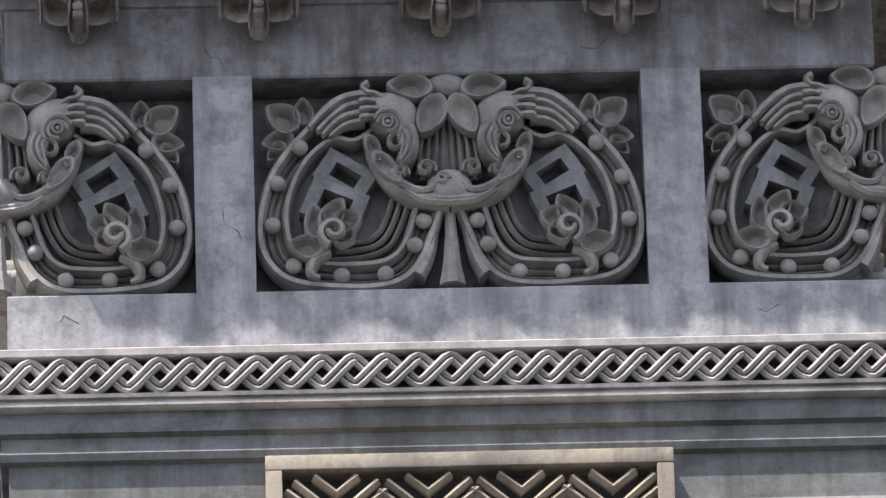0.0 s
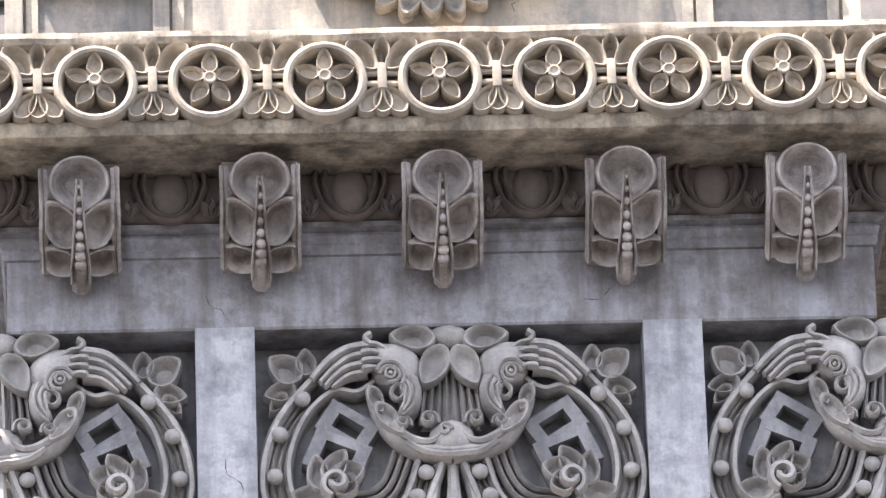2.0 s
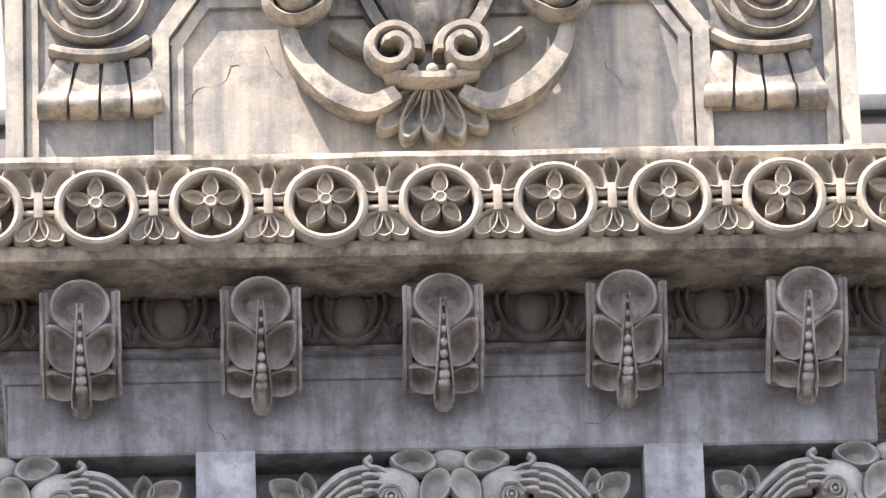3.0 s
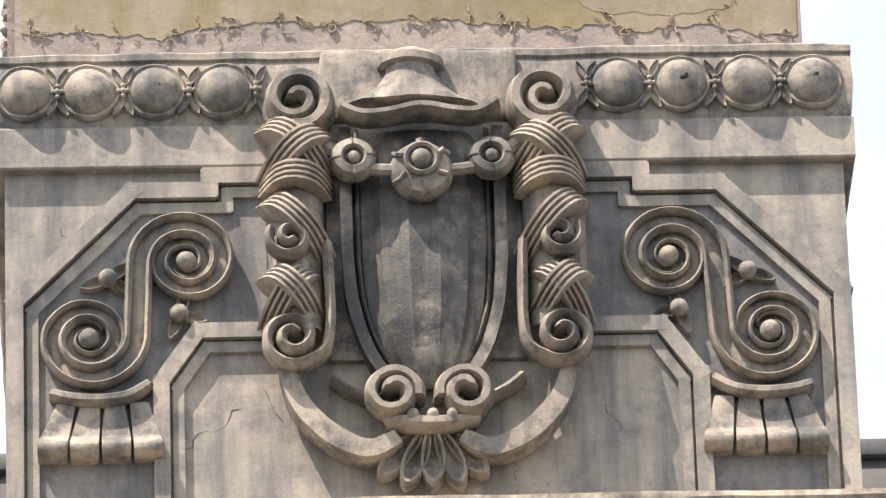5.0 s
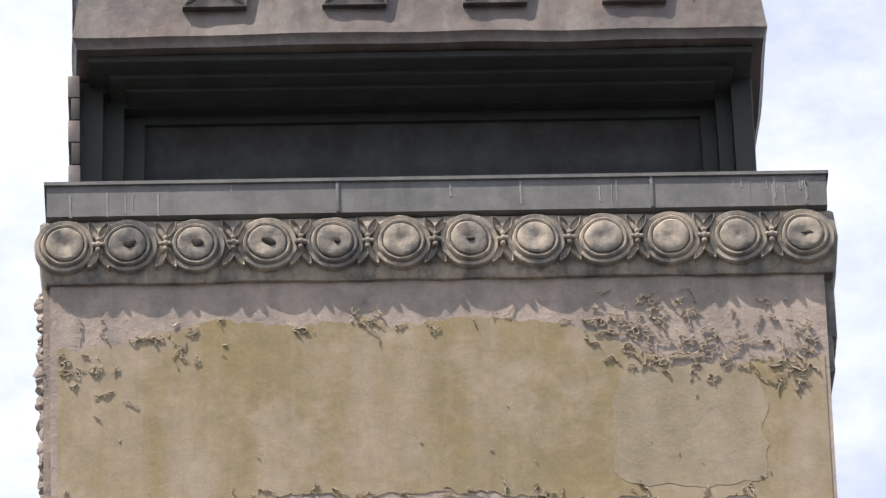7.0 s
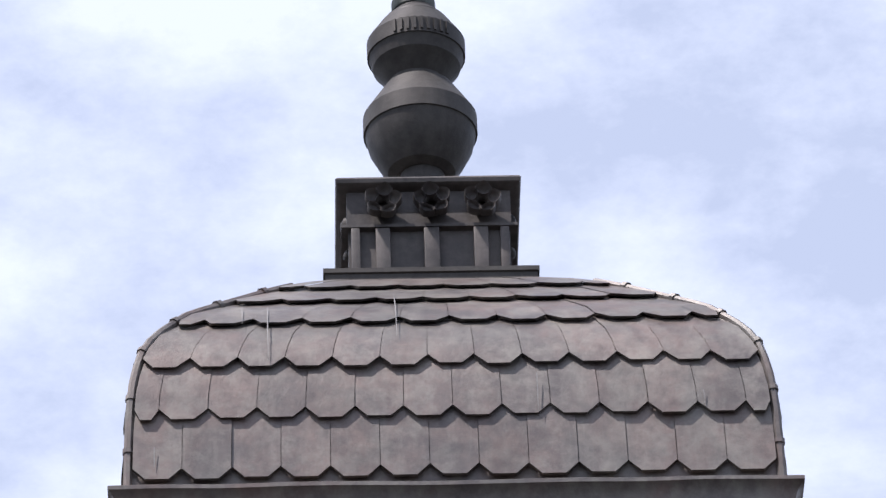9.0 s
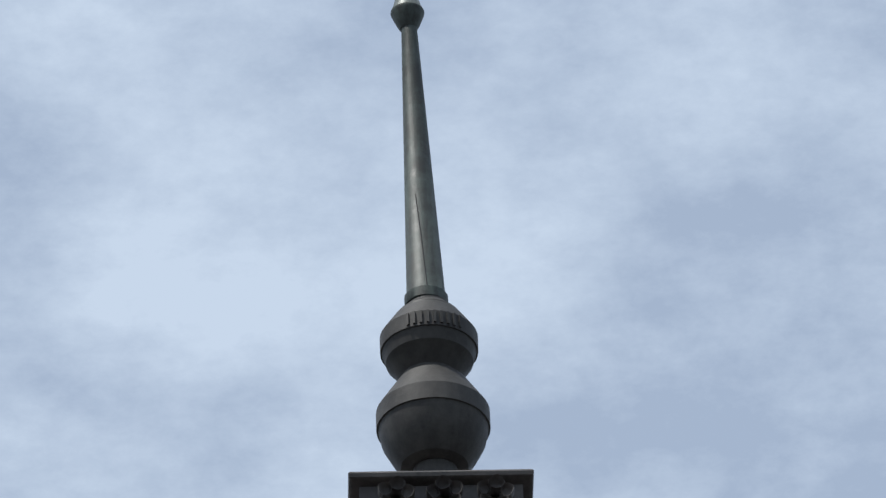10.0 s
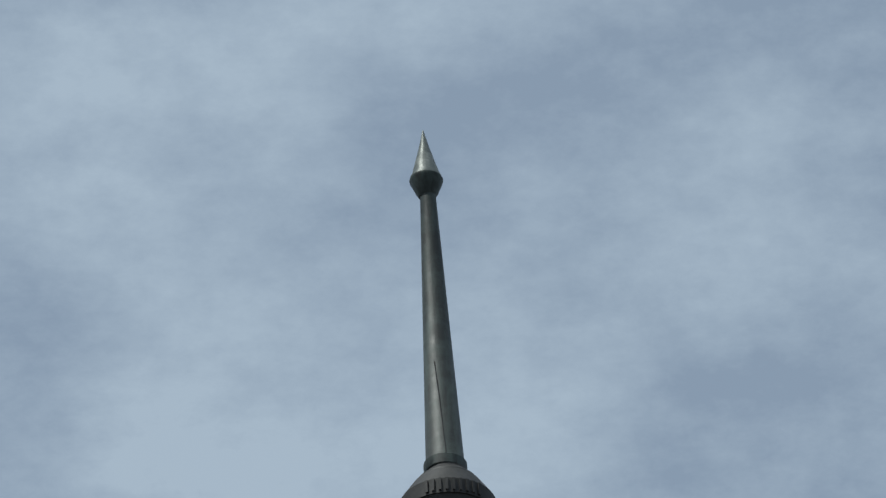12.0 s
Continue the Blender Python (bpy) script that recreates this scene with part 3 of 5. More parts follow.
    carve("mane_lock", [(0.345, 14.463), (0.42, 14.452), (0.482, 14.412), (0.55, 14.345)], 0.02, 0.019, 0.05, 6, taper=lambda t: 1.05 - 0.45 * t * t)
    carve("mane_lock", [(0.352, 14.425), (0.43, 14.41), (0.475, 14.382), (0.53, 14.328)], 0.025, 0.019, 0.05, 6, taper=lambda t: 1.05 - 0.45 * t * t)
    carve("mane_lock", [(0.35, 14.387), (0.43, 14.376), (0.50, 14.325)], 0.035, 0.018, 0.05, 6, taper=lambda t: 1.05 - 0.5 * t * t)
    # head as plain swelling forms: crown, beaked muzzle, brow and tufts
    swell("head", [(0.339, 14.50), (0.248, 14.525), (0.165, 14.496), (0.124, 14.436), (0.136, 14.345), (0.201, 14.31), (0.277, 14.326), (0.323, 14.375)], 0.13, 0.015, 0.05)
    swell("muzzle", [(0.235, 14.345), (0.15, 14.372), (0.122, 14.306), (0.134, 14.235), (0.175, 14.18), (0.215, 14.168), (0.226, 14.20), (0.205, 14.235), (0.222, 14.285)], 0.11, -0.005, 0.045)
    for o, y in ((0.0, -0.04), (0.026, -0.052), (0.048, -0.052)):
        carve("muzzle_fold", [(0.17 + 0.7 * o, 14.345 - o), (0.146 + o, 14.285), (0.16 + 0.8 * o, 14.222 + 0.3 * o), (0.208, 14.172 + 0.5 * o)], y, 0.0095, 0.016, 5, seg=6, taper=lambda t: 1.1 - 0.5 * t)
    bm = fresh()
    sweep(bm, spiral(cx + s * 0.218, 14.27, -0.02, 0.042, 0.012, 90, -0.95 * s, 18), 0.011, 0.03, 6)
    part("nostril_curl", bm, relief_stone, panel)
    for pts in ([(0.312, 14.375), (0.28, 14.412), (0.228, 14.408), (0.196, 14.357), (0.207, 14.306)], [(0.30, 14.357), (0.275, 14.39), (0.235, 14.387), (0.215, 14.352), (0.23, 14.322), (0.262, 14.316)]):
        carve("brow", pts, -0.035, 0.0095, 0.02, 5, seg=6)
    bm = fresh()
    sweep(bm, [at(0.255 + math.cos(a) * 0.021, 14.362 + math.sin(a) * 0.024, -0.042) for a in (2 * math.pi * i / 14 for i in range(14))], 0.006, 0.012, 6, closed=True)
    ball(bm, at(0.255, 14.362, -0.04), 0.011, 1, 1, 1, 8, 6)
    part("eye", bm, relief_stone, panel)
    for pts in ([(0.30, 14.462), (0.335, 14.468), (0.38, 14.46)], [(0.29, 14.43), (0.33, 14.432), (0.378, 14.422)], [(0.30, 14.395), (0.335, 14.396), (0.375, 14.388)]):
        carve("ear_tuft", pts, -0.012, 0.0175, 0.04, 5, taper=lambda t: (0.55 + 0.6 * t) * math.sqrt(max(0.05, 1 - max(0.0, (t - 0.7) / 0.3) ** 2)))
    carve("horn", [(0.258, 14.478), (0.301, 14.505), (0.339, 14.512), (0.354, 14.536), (0.332, 14.553)], 0.0, 0.015, 0.03, 5, taper=lambda t: 0.7 + 0.45 * t)
    petal("hanging_leaf", (0.022, 14.50), (0.118, 14.318), 0.115, 0.06, 0.07, 0.7)
    petal("crest_leaf", (0.055, 14.525), (0.255, 14.551), 0.105, 0.06, 0.07, 1.0)
    # garland under the jaw with folded leaves and curls
    carve("garland", [(0.345, 14.34), (0.326, 14.246), (0.284, 14.156), (0.226, 14.086), (0.13, 14.036), (0.0, 14.016)], 0.06, 0.03, 0.06, 6, seg=10, taper=lambda t: 0.65 + 0.75 * t)
    petal("garland_leaf", (0.34, 14.315), (0.288, 14.19), 0.06, 0.03, 0.055, 0.95)
    petal("garland_leaf", (0.318, 14.235), (0.205, 14.085), 0.075, 0.01, 0.05, 0.85)
    carve("garland_fold", [(0.25, 14.145), (0.19, 14.085), (0.1, 14.06), (0.03, 14.105)], -0.005, 0.02, 0.03, 5, seg=6, taper=lambda t: 1.15 - 0.6 * t)
    carve("garland_fold", [(0.19, 14.06), (0.11, 14.012), (0.0, 13.998)], 0.0, 0.016, 0.03, 5, seg=6)
    for u, z, r in ((0.205, 14.142, 0.032), (0.098, 14.155, 0.042)):
        bm = fresh()
        sweep(bm, spiral(cx + s * u, z, 0.0, r, 0.006, 200 if s > 0 else -20, -1.4 * s, 20, 0.025), 0.013, 0.034, 6)
        part("knot_curl", bm, relief_stone, panel)
    # two open square links, the lower one half under the leaf
    for (u, z), w, h, turn, y in (((0.438, 14.158), 0.235, 0.15, 33, 0.105), ((0.485, 14.022), 0.25, 0.175, 23, 0.09)):
        bm = fresh()
        m = Matrix.Translation(at(u, z, y)) @ pose(0, 0, 0, 0, -turn * s, 0)
        rim = 0.04
        for x0, x1, z0, z1 in ((-w / 2, w / 2, h / 2 - rim, h / 2), (-w / 2, w / 2, -h / 2, -h / 2 + rim), (-w / 2, -w / 2 + rim * 1.4, -h / 2 + rim, h / 2 - rim), (w / 2 - rim * 1.4, w / 2, -h / 2 + rim, h / 2 - rim)):
            bmesh.ops.create_cube(bm, size=1, matrix=m @ Matrix.LocRotScale(((x0 + x1) / 2, 0, (z0 + z1) / 2), None, (x1 - x0, 0.11, z1 - z0)))
        bmesh.ops.remove_doubles(bm, verts=bm.verts, dist=0.0005)
        crumble(bm, 0.004, 12)
        part("square_link", bm, field_stone, panel)
        # Plate darkened as shade, seen through the link's opening
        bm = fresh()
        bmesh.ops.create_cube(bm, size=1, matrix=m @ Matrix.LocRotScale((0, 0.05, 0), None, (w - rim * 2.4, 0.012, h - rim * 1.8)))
        part("link_hole", bm, shade_recess_stone, panel)
    # curled leaf on the links
    for base, tip, width, y in (((0.56, 13.84), (0.578, 14.01), 0.092, 0.05), ((0.54, 13.88), (0.452, 14.025), 0.098, 0.04), ((0.50, 13.905), (0.372, 13.935), 0.10, 0.03), ((0.53, 13.80), (0.685, 13.83), 0.10, 0.05), ((0.50, 13.865), (0.40, 13.845), 0.095, 0.02)):
        petal("leaf", base, tip, width, y, 0.075, 0.8)
    bm = fresh()
    sweep(bm, spiral(cx + s * 0.492, 13.868, -0.01, 0.062, 0.016, -70 if s > 0 else 250, 1.25 * s, 26, 0.03), 0.02, 0.06, 8)
    part("leaf_curl", bm, relief_stone, panel)
    carve("leaf_hook", [(0.51, 13.80), (0.575, 13.76), (0.59, 13.71), (0.555, 13.685)], 0.04, 0.021, 0.05, 6, taper=lambda t: 0.6 + 0.7 * math.sin(math.pi * min(t + 0.1, 0.95)))
    # corner flower
    for base, tip, width in (((0.625, 14.385), (0.765, 14.495), 0.125), ((0.605, 14.40), (0.607, 14.53), 0.085), ((0.645, 14.352), (0.792, 14.315), 0.085), ((0.69, 14.33), (0.765, 14.24), 0.06)):
        petal("corner_petal", base, tip, width, 0.15, 0.08, 1.0)
    # side of the tapering tail
    bm = fresh()
    sweep(bm, line([(0.06, 14.02), (0.072, 13.90), (0.098, 13.79), (0.145, 13.70)], 0.09), 0.03, 0.06, 8, taper=lambda t: 0.5 + 0.75 * t)
    part("tail_side", bm, relief_stone, panel)
    for k in range(4):
        u = 0.018 + 0.032 * k
        carve("crown_rib", [(u * 0.75, 14.44), (u, 14.31), (u * 1.15, 14.16)], 0.10, 0.0125, 0.045, 3, seg=6)


def relief_panel(cx, sides, label):
    panel = thing("carved_panel", (cx, 0.236, Z0), label, "relief", "carved frieze panels")
    for s in sides:
        relief_half(panel, cx, s)
    return panel


def relief_centre(panel, cx, x0, x1):
    bm = fresh()
    u, z = -0.006, 14.553
    ball(bm, (cx, 0.05, z), 0.088, 1.0, 0.7, 0.62)
    part("crown_boss", bm, relief_stone, panel)
    bm = fresh()
    ball(bm, (cx, 0.03, 14.085), 0.085, 1.15, 0.75, 0.95)
    part("knot", bm, relief_stone, panel)
    bm = fresh()
    sweep(bm, spiral(cx - 0.03, 14.10, -0.04, 0.03, 0.006, 0, 1.3, 18), 0.009, 0.016, 6)
    part("knot_curl", bm, relief_stone, panel)
    if x1 - x0 > 0.1:
        bm = fresh()
        slab_of(bm, [(cx + 0.7 * x0, 14.5), (cx + 0.7 * x1, 14.5), (cx + x1, 14.15), (cx + x0, 14.15)], 0.11, 0.236)
        part("back_plate", bm, relief_stone, panel)
    bm = fresh()
    sweep(bm, [(cx, 0.08, 14.09), (cx, 0.07, 13.9), (cx, 0.06, 13.75), (cx, 0.06, 13.65)], 0.05, 0.06, 8, taper=lambda t: 0.45 + 0.75 * t * t)
    part("tail", bm, relief_stone, panel)


relief_centre(relief_panel(0.024, (-1, 1), "sooty grey carved panel of paired maned heads"), 0.024, -0.13, 0.13)
right_panel = relief_panel(1.90, (-1,), "sooty grey half panel carved at the corner")
left_panel = relief_panel(-1.875, (1,), "sooty grey half panel carved at the corner")
copy_thing(right_panel, pose(-HALF + 0.236, 0.16, Z0, 0, 0, -90))
copy_thing(left_panel, pose(HALF - 0.236, 0.16, Z0, 0, 0, 90))
relief_centre(right_panel, 1.90, -0.09, -0.075)
relief_centre(left_panel, -1.875, 0.055, 0.075)

# ---- plaited band on the ledge ----
plait = thing("plaited_band", (0, -0.04, 13.16), "pale cement band of plaited strands", "moulding")
STEP, ZA, ZB = 0.1345, 13.143, 13.299


def plait_bar(points, y):
    bm = fresh()
    for shift in (-0.0145, 0.0145):
        sweep(bm, [(px, y - dy, pz) for px, dy, pz in points], 0.0132, 0.026, 6, shift=shift)
    return bm


ZL, ZH = ZA + 0.024, ZB - 0.024
for k in range(-15, 15):
    x = k * STEP + 0.02
    part("long_strand", plait_bar([(x - 0.016, 0.0, ZL), (x - 0.004, 0.004, ZL), (x + 0.012, 0.012, ZL + 0.012), (x + 0.095, 0.012, ZH - 0.012), (x + 0.111, 0.004, ZH), (x + 0.123, 0.0, ZH)], -0.085), ledge_stone, plait)
    part("short_strand", plait_bar([(x + 0.119, 0.0, ZH), (x + 0.130, 0.0, ZH - 0.002), (x + 0.146, -0.008, ZH - 0.014), (x + 0.229, -0.008, ZL + 0.014), (x + 0.245, 0.0, ZL + 0.002), (x + 0.256, 0.0, ZL)], -0.083), ledge_stone, plait)
# Black sheet imitates the shade in the openings between strands
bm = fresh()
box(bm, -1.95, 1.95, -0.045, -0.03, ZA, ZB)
part("groove", bm, hollow_black, plait, "groove behind the plait, blackened as shade")

# ---- framed zigzag panel below the ledge ----
zig = thing("zigzag_panel", (0.06, 0, 12.0), "cream cement box frame filled with zigzag ribs", "relief")
zx0, zx1, ztop = -0.78, 0.905, 12.83
bm = fresh()
box(bm, zx0, zx1, -0.17, 0.01, ztop - 0.065, ztop, 0.008)
part("frame_top", bm, medal_stone, zig)
for x0, x1 in ((zx0, zx0 + 0.07), (zx1 - 0.07, zx1)):
    bm = fresh()
    box(bm, x0, x1, -0.17, 0.01, 11.6, ztop - 0.067, 0.008)
    part("frame_side", bm, medal_stone, zig)
# Backing carries the shade between the ribs in its colour
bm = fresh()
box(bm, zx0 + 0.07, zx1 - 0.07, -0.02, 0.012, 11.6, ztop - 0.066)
part("backing", bm, shade_recess_stone, zig)
for row in (-1, 0, 2):
    z = ztop - 0.132 - row * 0.125
    for k in range(4):
        x0 = -0.68 + 0.381 * k
        pts = [(x0, z), (x0 + 0.19, z - 0.155), (x0 + 0.381, z)]
        if row < 0:
            pts = [(x0 + 0.10, z - 0.082), (x0 + 0.19, z - 0.155), (x0 + 0.281, z - 0.082)]
        bm = fresh()
        for shift in (-0.027, 0.027) if row >= 0 else (0.0,):
            sweep(bm, [(px, -0.11, pz) for px, pz in pts], 0.021, 0.05, 6, shift=shift)
        part("zigzag_rib", bm, medal_stone, zig)

# ---- brackets under the cornice ----
CURVE = [(0.40, 15.24), (0.405, 15.17), (0.39, 15.10), (0.355, 15.03), (0.30, 14.955), (0.245, 14.90), (0.19, 14.855), (0.14, 14.825), (0.10, 14.805), (0.02, 14.795)]


def curve_at(t, lift=0.0):
    """Place (y, z) on the bracket's face at t from 0 (head) to 1 (foot), lifted along a smooth normal."""
    def spot(u):
        p = min(max(u, 0.0), 1.0) * (len(CURVE) - 1)
        k = min(int(p), len(CURVE) - 2)
        return [CURVE[k][j] + (CURVE[k + 1][j] - CURVE[k][j]) * (p - k) for j in (0, 1)]

    (d, z), (d0, z0), (d1, z1) = spot(t), spot(t - 0.08), spot(t + 0.08)
    dd, dz = d1 - d0, z1 - z0
    ln = math.hypot(dd, dz)
    return -(d + lift * (-dz) / ln), z + lift * dd / ln


def make_bracket(x):
    br = thing("cornice_bracket", (x, 0, 14.74), "brown-grey carved leaf bracket under the cornice", "bracket", "cornice brackets")
    w = 0.16
    bm = fresh()
    rings = []
    for xx in (x - w, x + w):
        ring = [bm.verts.new((xx, *curve_at(0.86 * k / 24, -0.165 if k < 12 else -0.055))) for k in range(25)]
        ring += [bm.verts.new((xx, 0.01, 14.85)), bm.verts.new((xx, 0.01, 15.255)), bm.verts.new((xx, -0.25, 15.255))]
        rings.append(ring)
        bm.faces.new(ring)
    n = len(rings[0])
    for k in range(n):
        bm.faces.new((rings[0][k], rings[0][(k + 1) % n], rings[1][(k + 1) % n], rings[1][k]))
    part("console", bm, bracket_stone, br)
    for s in (-1, 1):
        bm = fresh()
        path = [(x + s * (w - 0.008), *curve_at(k / 18, -0.012)) for k in range(2, 16)]
        sweep(bm, path, 0.022, 0.012, 6)
        part("edge_rim", bm, bracket_stone, br)
        # two pairs of cupped leaves laid on the curved face
        for t0, length, wid, turn in ((0.575, 0.205, 0.13, 50), (0.80, 0.19, 0.135, 40)):
            bm = fresh()
            cup(bm, 0.012, 0.0, 0.0, length, wid, turn, 0.075, hollow=1.0)
            for v in bm.verts:
                y, z = curve_at(min(max(t0 - v.co.z / 0.62, 0.0), 1.0), -v.co.y - 0.045)
                v.co = Vector((x + s * min(v.co.x, 0.145), y, z))
            part("leaf", bm, bracket_stone, br)
        # plain cheek beside the leaves
        bm = fresh()
        sweep(bm, [(x + s * (w - 0.004), *curve_at(0.10 + 0.76 * k / 16, -0.04)) for k in range(17)], 0.017, 0.05, 6)
        part("cheek", bm, bracket_stone, br)
    # round bowl at the head, hollow, with a worn rim that runs down to the spine
    bm = fresh()
    rings = []
    for r, d in ((1.0, -0.05), (1.0, 0.03), (0.95, 0.05), (0.87, 0.052), (0.8, 0.035), (0.7, -0.045), (0.45, -0.088), (0.12, -0.098)):
        ring = []
        for k in range(28):
            a = 2 * math.pi * k / 28
            across, along = 0.132 * math.sin(a), -math.cos(a)
            low = max(0.0, -along)
            y, z = curve_at(0.215 - 0.185 * r * along * (1 - 0.1 * low), d - 0.02)
            ring.append(bm.verts.new((x + across * r * (1 - 0.35 * low * low), y, z)))
        rings.append(ring)
    for a, b in zip(rings, rings[1:]):
        for k in range(28):
            bm.faces.new((a[k], a[(k + 1) % 28], b[(k + 1) % 28], b[k]))
    bm.faces.new(rings[-1])
    part("bowl", bm, bracket_stone, br)
    # spine: two thin rims with a row of beads between, widening to a blunt hanging end
    def spine_at(k, lift):
        return curve_at(0.20 + 0.69 * k / 20, lift)

    ends = [(-0.085, 14.785), (-0.05, 14.778)]
    bm = fresh()
    sweep(bm, [(x, *spine_at(k, 0.018)) for k in range(21)] + [(x, y, z) for y, z in ends], 0.04, 0.045, 8, taper=lambda t: 0.22 + 0.8 * min(t * 1.4, 1))
    spine = part("spine", bm, bracket_stone, br)
    for s in (-1, 1):
        bm = fresh()
        sweep(bm, [(x + s * (0.008 + 0.03 * min(k / 15, 1)), *spine_at(k, 0.046)) for k in range(20)], 0.007, 0.022, 6)
        part("spine_rim", bm, bracket_stone, spine)
    for k in range(8):
        t = 0.24 + 0.062 * k
        bm = fresh()
        y, z = curve_at(t, 0.05 + 0.001 * k)
        ball(bm, (x, y, z), 0.012 + 0.0022 * k, 1, 1, 1, 10, 7)
        part("spine_bead", bm, bracket_stone, spine)
    return br


first = make_bracket(-1.525)
for x in (-0.765, 0.003, 0.777, 1.54):
    copy_thing(first, pose(x, 0, 14.74))

# ---- egg moulding between the brackets ----
for x in (-1.91, -1.145, -0.38, 0.39, 1.158, 1.92):
    egg = thing("egg_ornament", (x, -0.1, 15.04), "sooty egg-and-dart carving between brackets, darkened as shade", "moulding", "egg carvings")
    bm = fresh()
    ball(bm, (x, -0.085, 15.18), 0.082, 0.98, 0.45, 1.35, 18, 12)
    part("egg", bm, sooty_shade_brown, egg)
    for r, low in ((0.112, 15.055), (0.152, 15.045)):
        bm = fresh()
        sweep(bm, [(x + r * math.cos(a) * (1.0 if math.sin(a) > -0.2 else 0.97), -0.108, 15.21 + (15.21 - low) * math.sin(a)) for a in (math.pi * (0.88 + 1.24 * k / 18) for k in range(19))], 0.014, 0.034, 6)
        part("egg_shell", bm, sooty_shade_brown, egg)
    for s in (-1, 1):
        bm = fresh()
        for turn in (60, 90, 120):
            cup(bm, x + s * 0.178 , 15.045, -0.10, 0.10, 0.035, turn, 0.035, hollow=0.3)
        part("dart", bm, sooty_shade_brown, egg)

# ---- medallions on the cornice ----
DZ, DY = 15.468, -0.545


def make_medallion(x):
    md = thing("medallion", (x, DY, DZ), "cream cement ring medallion with a five-petalled flower", "medallion", "cornice medallions")
    bm = fresh()
    disc(bm, x, DZ, DY + 0.02, [(0.178, -0.03), (0.178, 0.075), (0.172, 0.088), (0.158, 0.094), (0.146, 0.088), (0.139, 0.07), (0.135, -0.012), (0.06, -0.012)], 32)
    ring = part("ring", bm, medal_stone, md)
    # Dish colour is sooty and also holds the shade behind the petals
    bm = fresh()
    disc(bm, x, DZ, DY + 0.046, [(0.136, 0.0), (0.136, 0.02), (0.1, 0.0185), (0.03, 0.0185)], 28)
    part("dish", bm, sooty_shade_brown, md, "sooty dish of the medallion, darkened as shade")
    for k in range(5):
        a = 90 + 72 * k
        bm = fresh()
        cup(bm, x + 0.022 * math.cos(radians(a)), DZ + 0.01 + 0.022 * math.sin(radians(a)), DY + 0.03, 0.112, 0.064, a, 0.10, hollow=0.32)
        part("petal", bm, medal_stone, md)
    bm = fresh()
    disc(bm, x, DZ + 0.01, DY - 0.045, [(0.028, -0.07), (0.028, 0.034), (0.022, 0.038), (0.013, 0.03), (0.008, 0.03)], 14)
    part("flower_eye", bm, medal_stone, md)
    return md


def make_link(x):
    ln = thing("cornice_link", (x, DY, DZ), "cream cement link with palmettes between medallions", "moulding", "cornice links")
    for z in (DZ + 0.034, DZ - 0.012):
        bm = fresh()
        sweep(bm, [(x - 0.085, DY - 0.022, z), (x, DY - 0.026, z), (x + 0.085, DY - 0.022, z)], 0.013, 0.016, 8)
        part("rod", bm, medal_stone, ln)
    bm = fresh()
    box(bm, x - 0.02, x + 0.02, DY - 0.058, DY + 0.046, DZ - 0.045, DZ + 0.075, 0.009)
    part("clip", bm, medal_stone, ln)
    # upper palmette: an arched slot between two flaring hollow lobes
    bm = fresh()
    cup(bm, x, DZ + 0.198, DY + 0.047, 0.145, 0.068, 270, 0.10, hollow=0.85)
    part("upper_lobe", bm, medal_stone, ln)
    for s in (-1, 1):
        bm = fresh()
        cup(bm, x + s * 0.145, DZ + 0.185, DY + 0.047, 0.19, 0.10, 270 - s * 42, 0.10, hollow=0.75)
        part("upper_lobe", bm, medal_stone, ln)
    # lower fringe: three hanging tabs that flare
    for dx, turn, length in ((-0.02, -128, 0.125), (0.0, -90, 0.105), (0.02, -52, 0.125)):
        bm = fresh()
        ca, sa = math.cos(radians(turn)), math.sin(radians(turn))
        cup(bm, x + dx + ca * length, DZ - 0.05 + sa * length, DY + 0.047, length * 1.2, 0.082, turn + 180, 0.10, hollow=0.3)
        part("lower_tab", bm, medal_stone, ln)
    return ln


md = make_medallion(0.0)
ln = make_link(0.2415)
for k in range(-4, 6):
    if k and k < 5:
        copy_thing(md, pose(0.4825 * k, DY, DZ, 0, 0, 0))
    if k - 0.5 != 0.5:
        copy_thing(ln, pose(0.4825 * (k - 0.5), DY, DZ))

